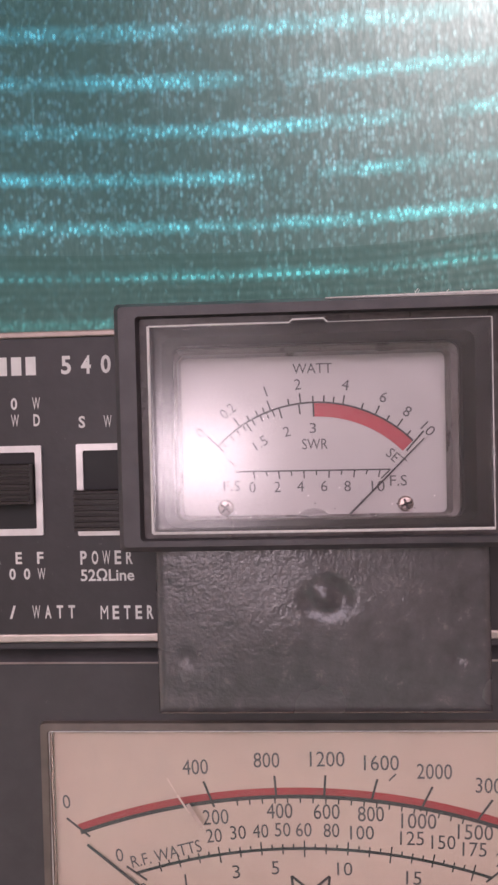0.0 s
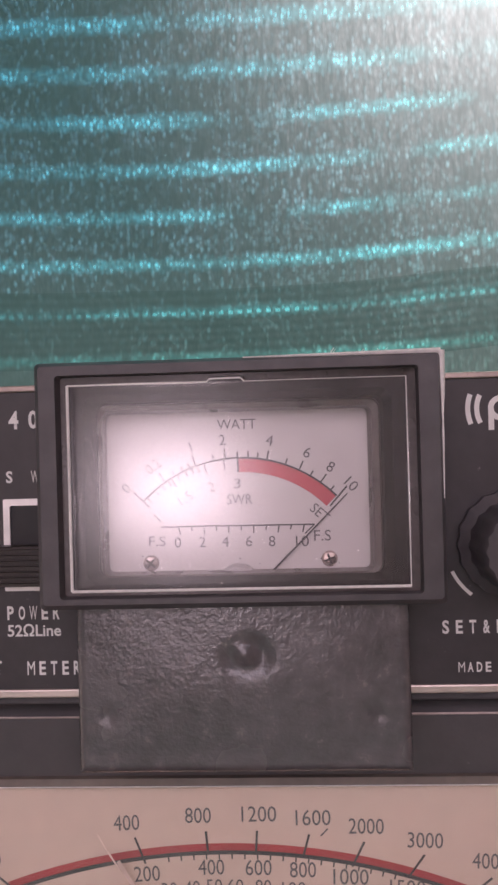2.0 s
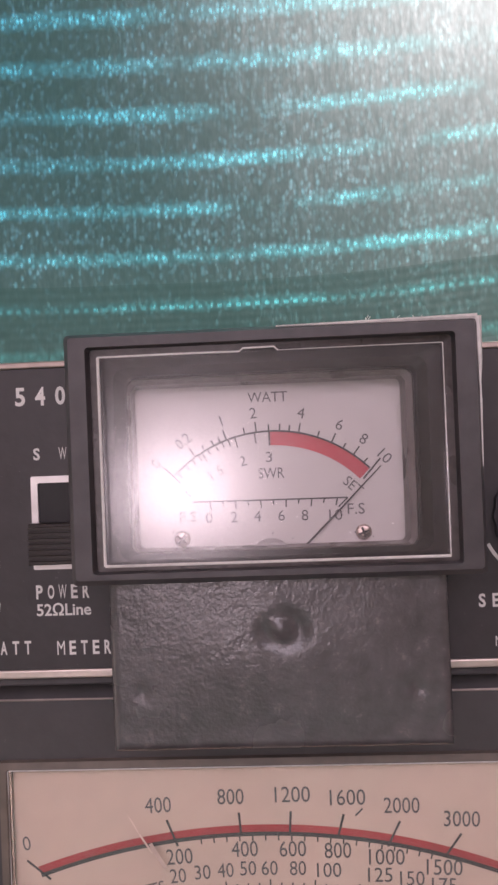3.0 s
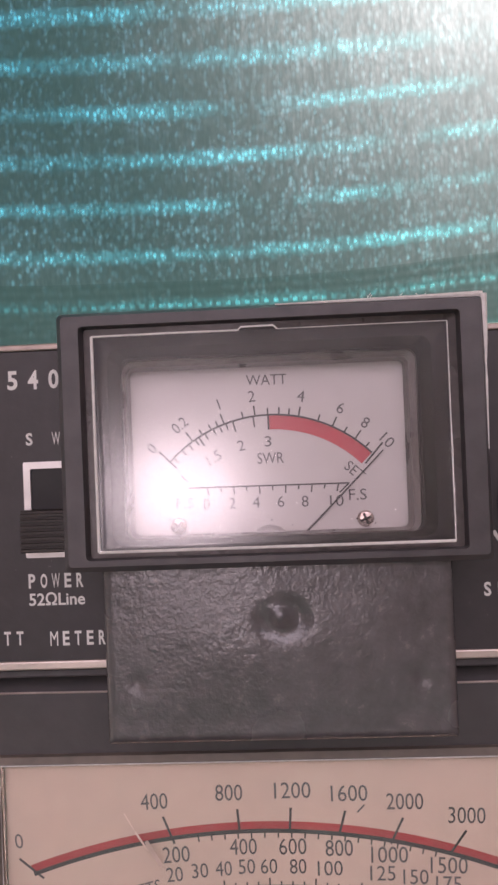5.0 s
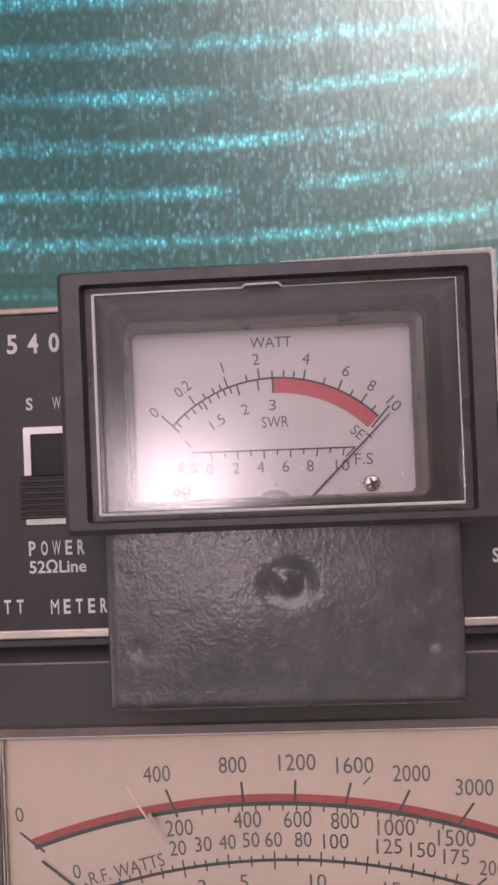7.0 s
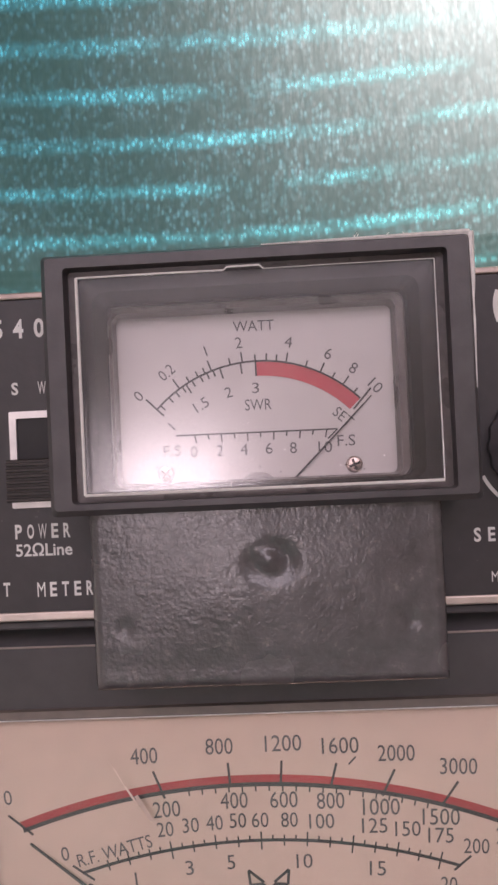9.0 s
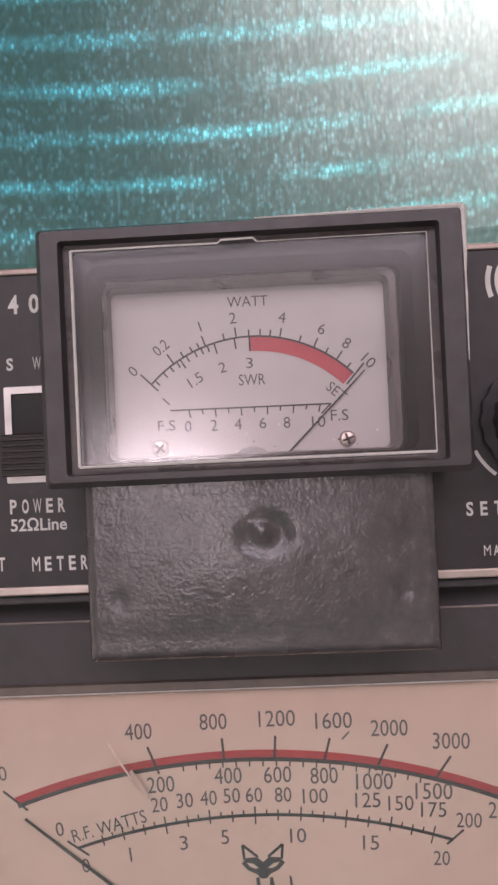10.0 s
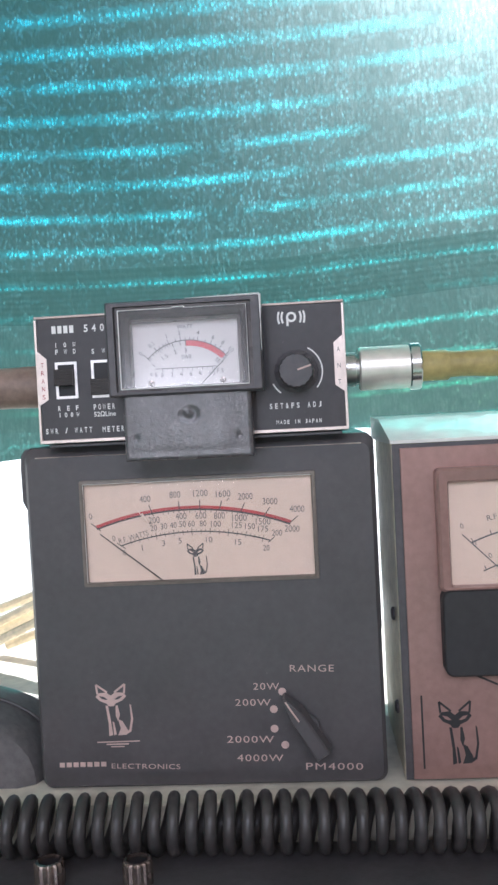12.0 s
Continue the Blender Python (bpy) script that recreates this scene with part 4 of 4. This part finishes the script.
# ---- rose-coloured meter beside it ----
def rose_meter():
    th = root("rose_meter", "rose-coloured wattmeter in a weathered aluminium case beside the black one", "radio meter")
    part("case", box(148.6, 292, 12, 96, -153.2, -6.6, 0.8), ALU, th, "weathered aluminium case")
    lp = [[(148.4, 10.6, -7.0), (291.8, 10.6, -7.0), (291.8, 11.4, -5.6), (148.4, 11.4, -5.6)], [(146.6, 44, -7.0), (291.8, 44, -7.0), (291.8, 44, 3.4), (146.6, 44, 3.4)], [(146.6, 95.5, -7.0), (291.8, 95.5, -7.0), (291.8, 95.5, 4.0), (146.6, 95.5, 4.0)]]
    part("lid", loft(lp, True, True), PALE_LID, th, "pale sloping lid with sunlight put into its colour")
    part("case_edge", box(149.0, 291.5, 10.4, 12, -152.8, -7.2, 0.4), BLACK, th)
    part("front_panel", box(152.2, 289, 9.2, 10.8, -152.2, -9.0, 0.3), ROSE, th, "rose-coloured front panel")
    hs = part("meter_housing", loft([rloop(166, 262, -70, -18.0, 9.2, 2), rloop(166, 262, -70, -18.0, 3.2, 2), rloop(167.2, 261, -69, -19.2, 2.0, 1.6), rloop(170.4, 258, -68.4, -23.2, 2.6, 1), rloop(171.6, 257, -68, -24.4, 7.2, 0.8)]), ROSE, th, "rose plastic meter frame")
    part("dial_card", box(170.8, 258, 7.4, 8.0, -68.6, -23.6), CREAM, hs, "pale dial card")
    g = part("glass", box(170.9, 257.6, 4.2, 5.0, -68.2, -23.6), GLASS, hs)
    g.visible_shadow = False
    part("lower_cover", loft([rloop(166.4, 262, -106, -69.4, 9.1, 4), rloop(166.4, 262, -106, -69.4, 2.6, 4), rloop(167.2, 261, -105.2, -70.0, 1.6, 3.4)], False, True), INK, th, "black lower meter cover")
    y = 7.3
    bm = arc(215, -130, 86.6, 87.3, 72, 113.5, y, 40)
    arc(215, -130, 73.6, 74.2, 72, 114, y, 40, bm)
    for k in range(7):
        a = radians(113 - k * 5.5)
        for r in (87, 74):
            stroke(215 + r * math.cos(a), -130 + r * math.sin(a), 215 + (r + 1.8) * math.cos(a), -130 + (r + 1.8) * math.sin(a), 0.4, y, bm)
    stroke(176.5, -46.5, 197, -67, 0.5, y - 0.3, bm)
    part("scale_marks", bm, GREY_INK, hs)
    lettering("0", 176.6, -43.0, 1.4, 2.2, y, GREY_INK, hs, 20, "numeral")
    lettering("0", 181.6, -50.6, 1.4, 2.2, y, GREY_INK, hs, 20, "numeral")
    lettering("0", 188.0, -56.0, 1.4, 2.2, y, GREY_INK, hs, 20, "numeral")
    lettering("R.F. WATTS", 196, -38.3, 18, 2.4, y, GREY_INK, hs, 12)
    emblem(163.4, -146.5, 16.6, 28.0, 9.0, INK, th, ROSE)
    bm = stroke(156.6, -115.6, 156.7, -147.5, 0.8, 9.05)
    part("printed_rule", bm, INK, th)
    bm = stroke(171.3, -106.9, 186.6, -107.2, 0.9, 9.05)
    stroke(180.0, -107.4, 192.0, -113.0, 0.9, 9.05, bm)
    part("printed_mark", bm, INK, th)
    for z in (-84.5, -127.0):
        part("side_screw", lathe([(3.0, 0), (3.0, -0.8), (2.0, -1.5), (0.3, -1.6)], (148.6, 30, z), "x", 20), BLACK, th, smooth=True)
    return th


rose_meter()


# ---- plug and cables ----
def plug():
    th = root("coax_plug", "nickel-plated coaxial plug on the side of the small meter", "cable plug")
    ce = (0, 26, 26.4)
    part("socket", lathe([(7.6, 129.8), (7.6, 136.0), (6.6, 136.2), (6.6, 141)], ce, "x", 32), STEEL, th, smooth=True)
    part("coupling_ring", lathe([(9.0, 137.5), (9.6, 138.2), (9.6, 162.4), (9.0, 163.0)], ce, "x", 180, 60, 0.05), NICKEL, th, "knurled nickel coupling ring", smooth=True)
    part("collar", lathe([(9.9, 159.6), (10.4, 160.2), (10.4, 164.0), (9.8, 164.6), (7.0, 164.6)], ce, "x", 48), CHROME, th, smooth=True)
    cb = root("coax_cable", "thick yellowed coaxial cable leaving the plug", "cable")
    pts = [(164.0 + 6 * i, 26 + 0.06 * i * i * 0.2, 26.2 + 0.35 * math.sin(i * 0.5) - 0.03 * i - 165 * (max(0, i - 18) / 45) ** 1.6) for i in range(64)]
    part("jacket", tube(pts, lambda t: 5.9 + 0.25 * math.sin(t * 90), 18), YELLOW, cb, smooth=True)
    part("tape_wrap", lathe([(6.3, 165.0), (6.7, 166), (6.7, 176), (6.2, 177)], (0, 26, 26.2), "x", 24), YELLOW, cb, smooth=True)
    lc = root("taped_cable", "thick brown taped cable joining the small meter", "cable")
    pts = [(0.0 - 6 * i, 26 + 0.05 * i, 26.2 - 0.02 * i - 170 * (max(0, i - 10) / 45) ** 1.6) for i in range(56)]
    part("jacket", tube(pts, lambda t: 9.4 + 0.1 * math.sin(t * 60), 24), TAPE, lc, smooth=True)


plug()


# ---- coiled cord before the meters ----
def coil_cord():
    th = root("coiled_cord", "coiled black rubber microphone cord hanging across the bench edge", "cord")
    pts = []
    turns, per = 31, 22
    for i in range(turns * per + 1):
        t = i / (turns * per)
        a = 2 * math.pi * i / per
        x = -26 + 232 * t
        zc = -155.8 + 0.4 * math.sin(t * 5.0)
        lean = 1.6 * math.sin(a)
        pts.append((x + lean, -20 + 10.0 * math.cos(a), zc + 10.0 * math.sin(a)))
    part("coil", tube(pts, 2.6, 10, True, (1, 0, 0)), RUBBER, th, smooth=True)
    pts = [(-26 - 3.0 * i, -12 - 0.4 * i, -158 + 8 * math.sin(i * 0.5) - 1.2 * i) for i in range(14)]
    part("tail", tube(pts, 2.9, 10), RUBBER, th, smooth=True)


coil_cord()


# ---- radio with bright knobs under the bench edge ----
def radio():
    th = root("radio_set", "black radio set with fluted chrome knobs before the bench", "radio")
    part("case", box(-150, 330, -140, -8, -300, -168.7, 3), BLACK, th, smooth=True)
    for cx in (6.0, 40.4):
        kn = part("knob", lathe([(5.9, -171), (5.9, -160.2), (5.5, -159.0), (4.5, -158.8), (4.2, -160.8), (0.2, -160.8)], (cx, -41, 0), "z", 80, 16, 0.6), DARK_CHROME, th, "fluted chrome knob", smooth=True)
        part("knob_inlay", lathe([(4.1, -160.7), (4.1, -160.2), (0.3, -160.0)], (cx, -41, 0), "z", 32), INNER, kn)


radio()


# ---- things at the far side of the bench ----
def foam_case():
    th = root("padded_case", "dark grey padded rounded case standing beside the black meter", "case")
    def dome(y, k):
        return [(-63.5 + 50 * k * math.cos(radians(a)), y, -153.3 + 34 * k * math.sin(radians(a)) ** 0.9) for a in range(0, 181, 10)]
    part("shell", loft([dome(12, 0.80), dome(16, 0.94), dome(24, 1.0), dome(60, 1.0), dome(68, 0.9)], True, True), DARK_FABRIC, th, smooth=True)
    ring = [(-63.5 + 50.4 * math.cos(radians(a)), 42, -153.3 + 34.4 * math.sin(radians(a)) ** 0.9) for a in range(0, 181, 6)]
    part("seam", tube(ring, 0.9, 8), RUBBER, th, smooth=True)


foam_case()


def canes():
    for k, (x, z, tl) in enumerate(((-70, -104, 12), (-66, -92, 18), (-60, -98, 26), (-48, -108, 8), (-55, -86, 22))):
        tagged(link("cane", tube([(x - 60, 214 + k * 9, z - 45 + 2 * k), (x, 212 + k * 9, z - 20 + tl * 0.2), (x + 55, 216 + k * 9, z + tl * 0.5)], lambda t: 3.6 - 1.2 * t, 8), STRAW, smooth=True), "dry split cane lying on the bench behind the meter", "cane", "canes behind the meter")


canes()
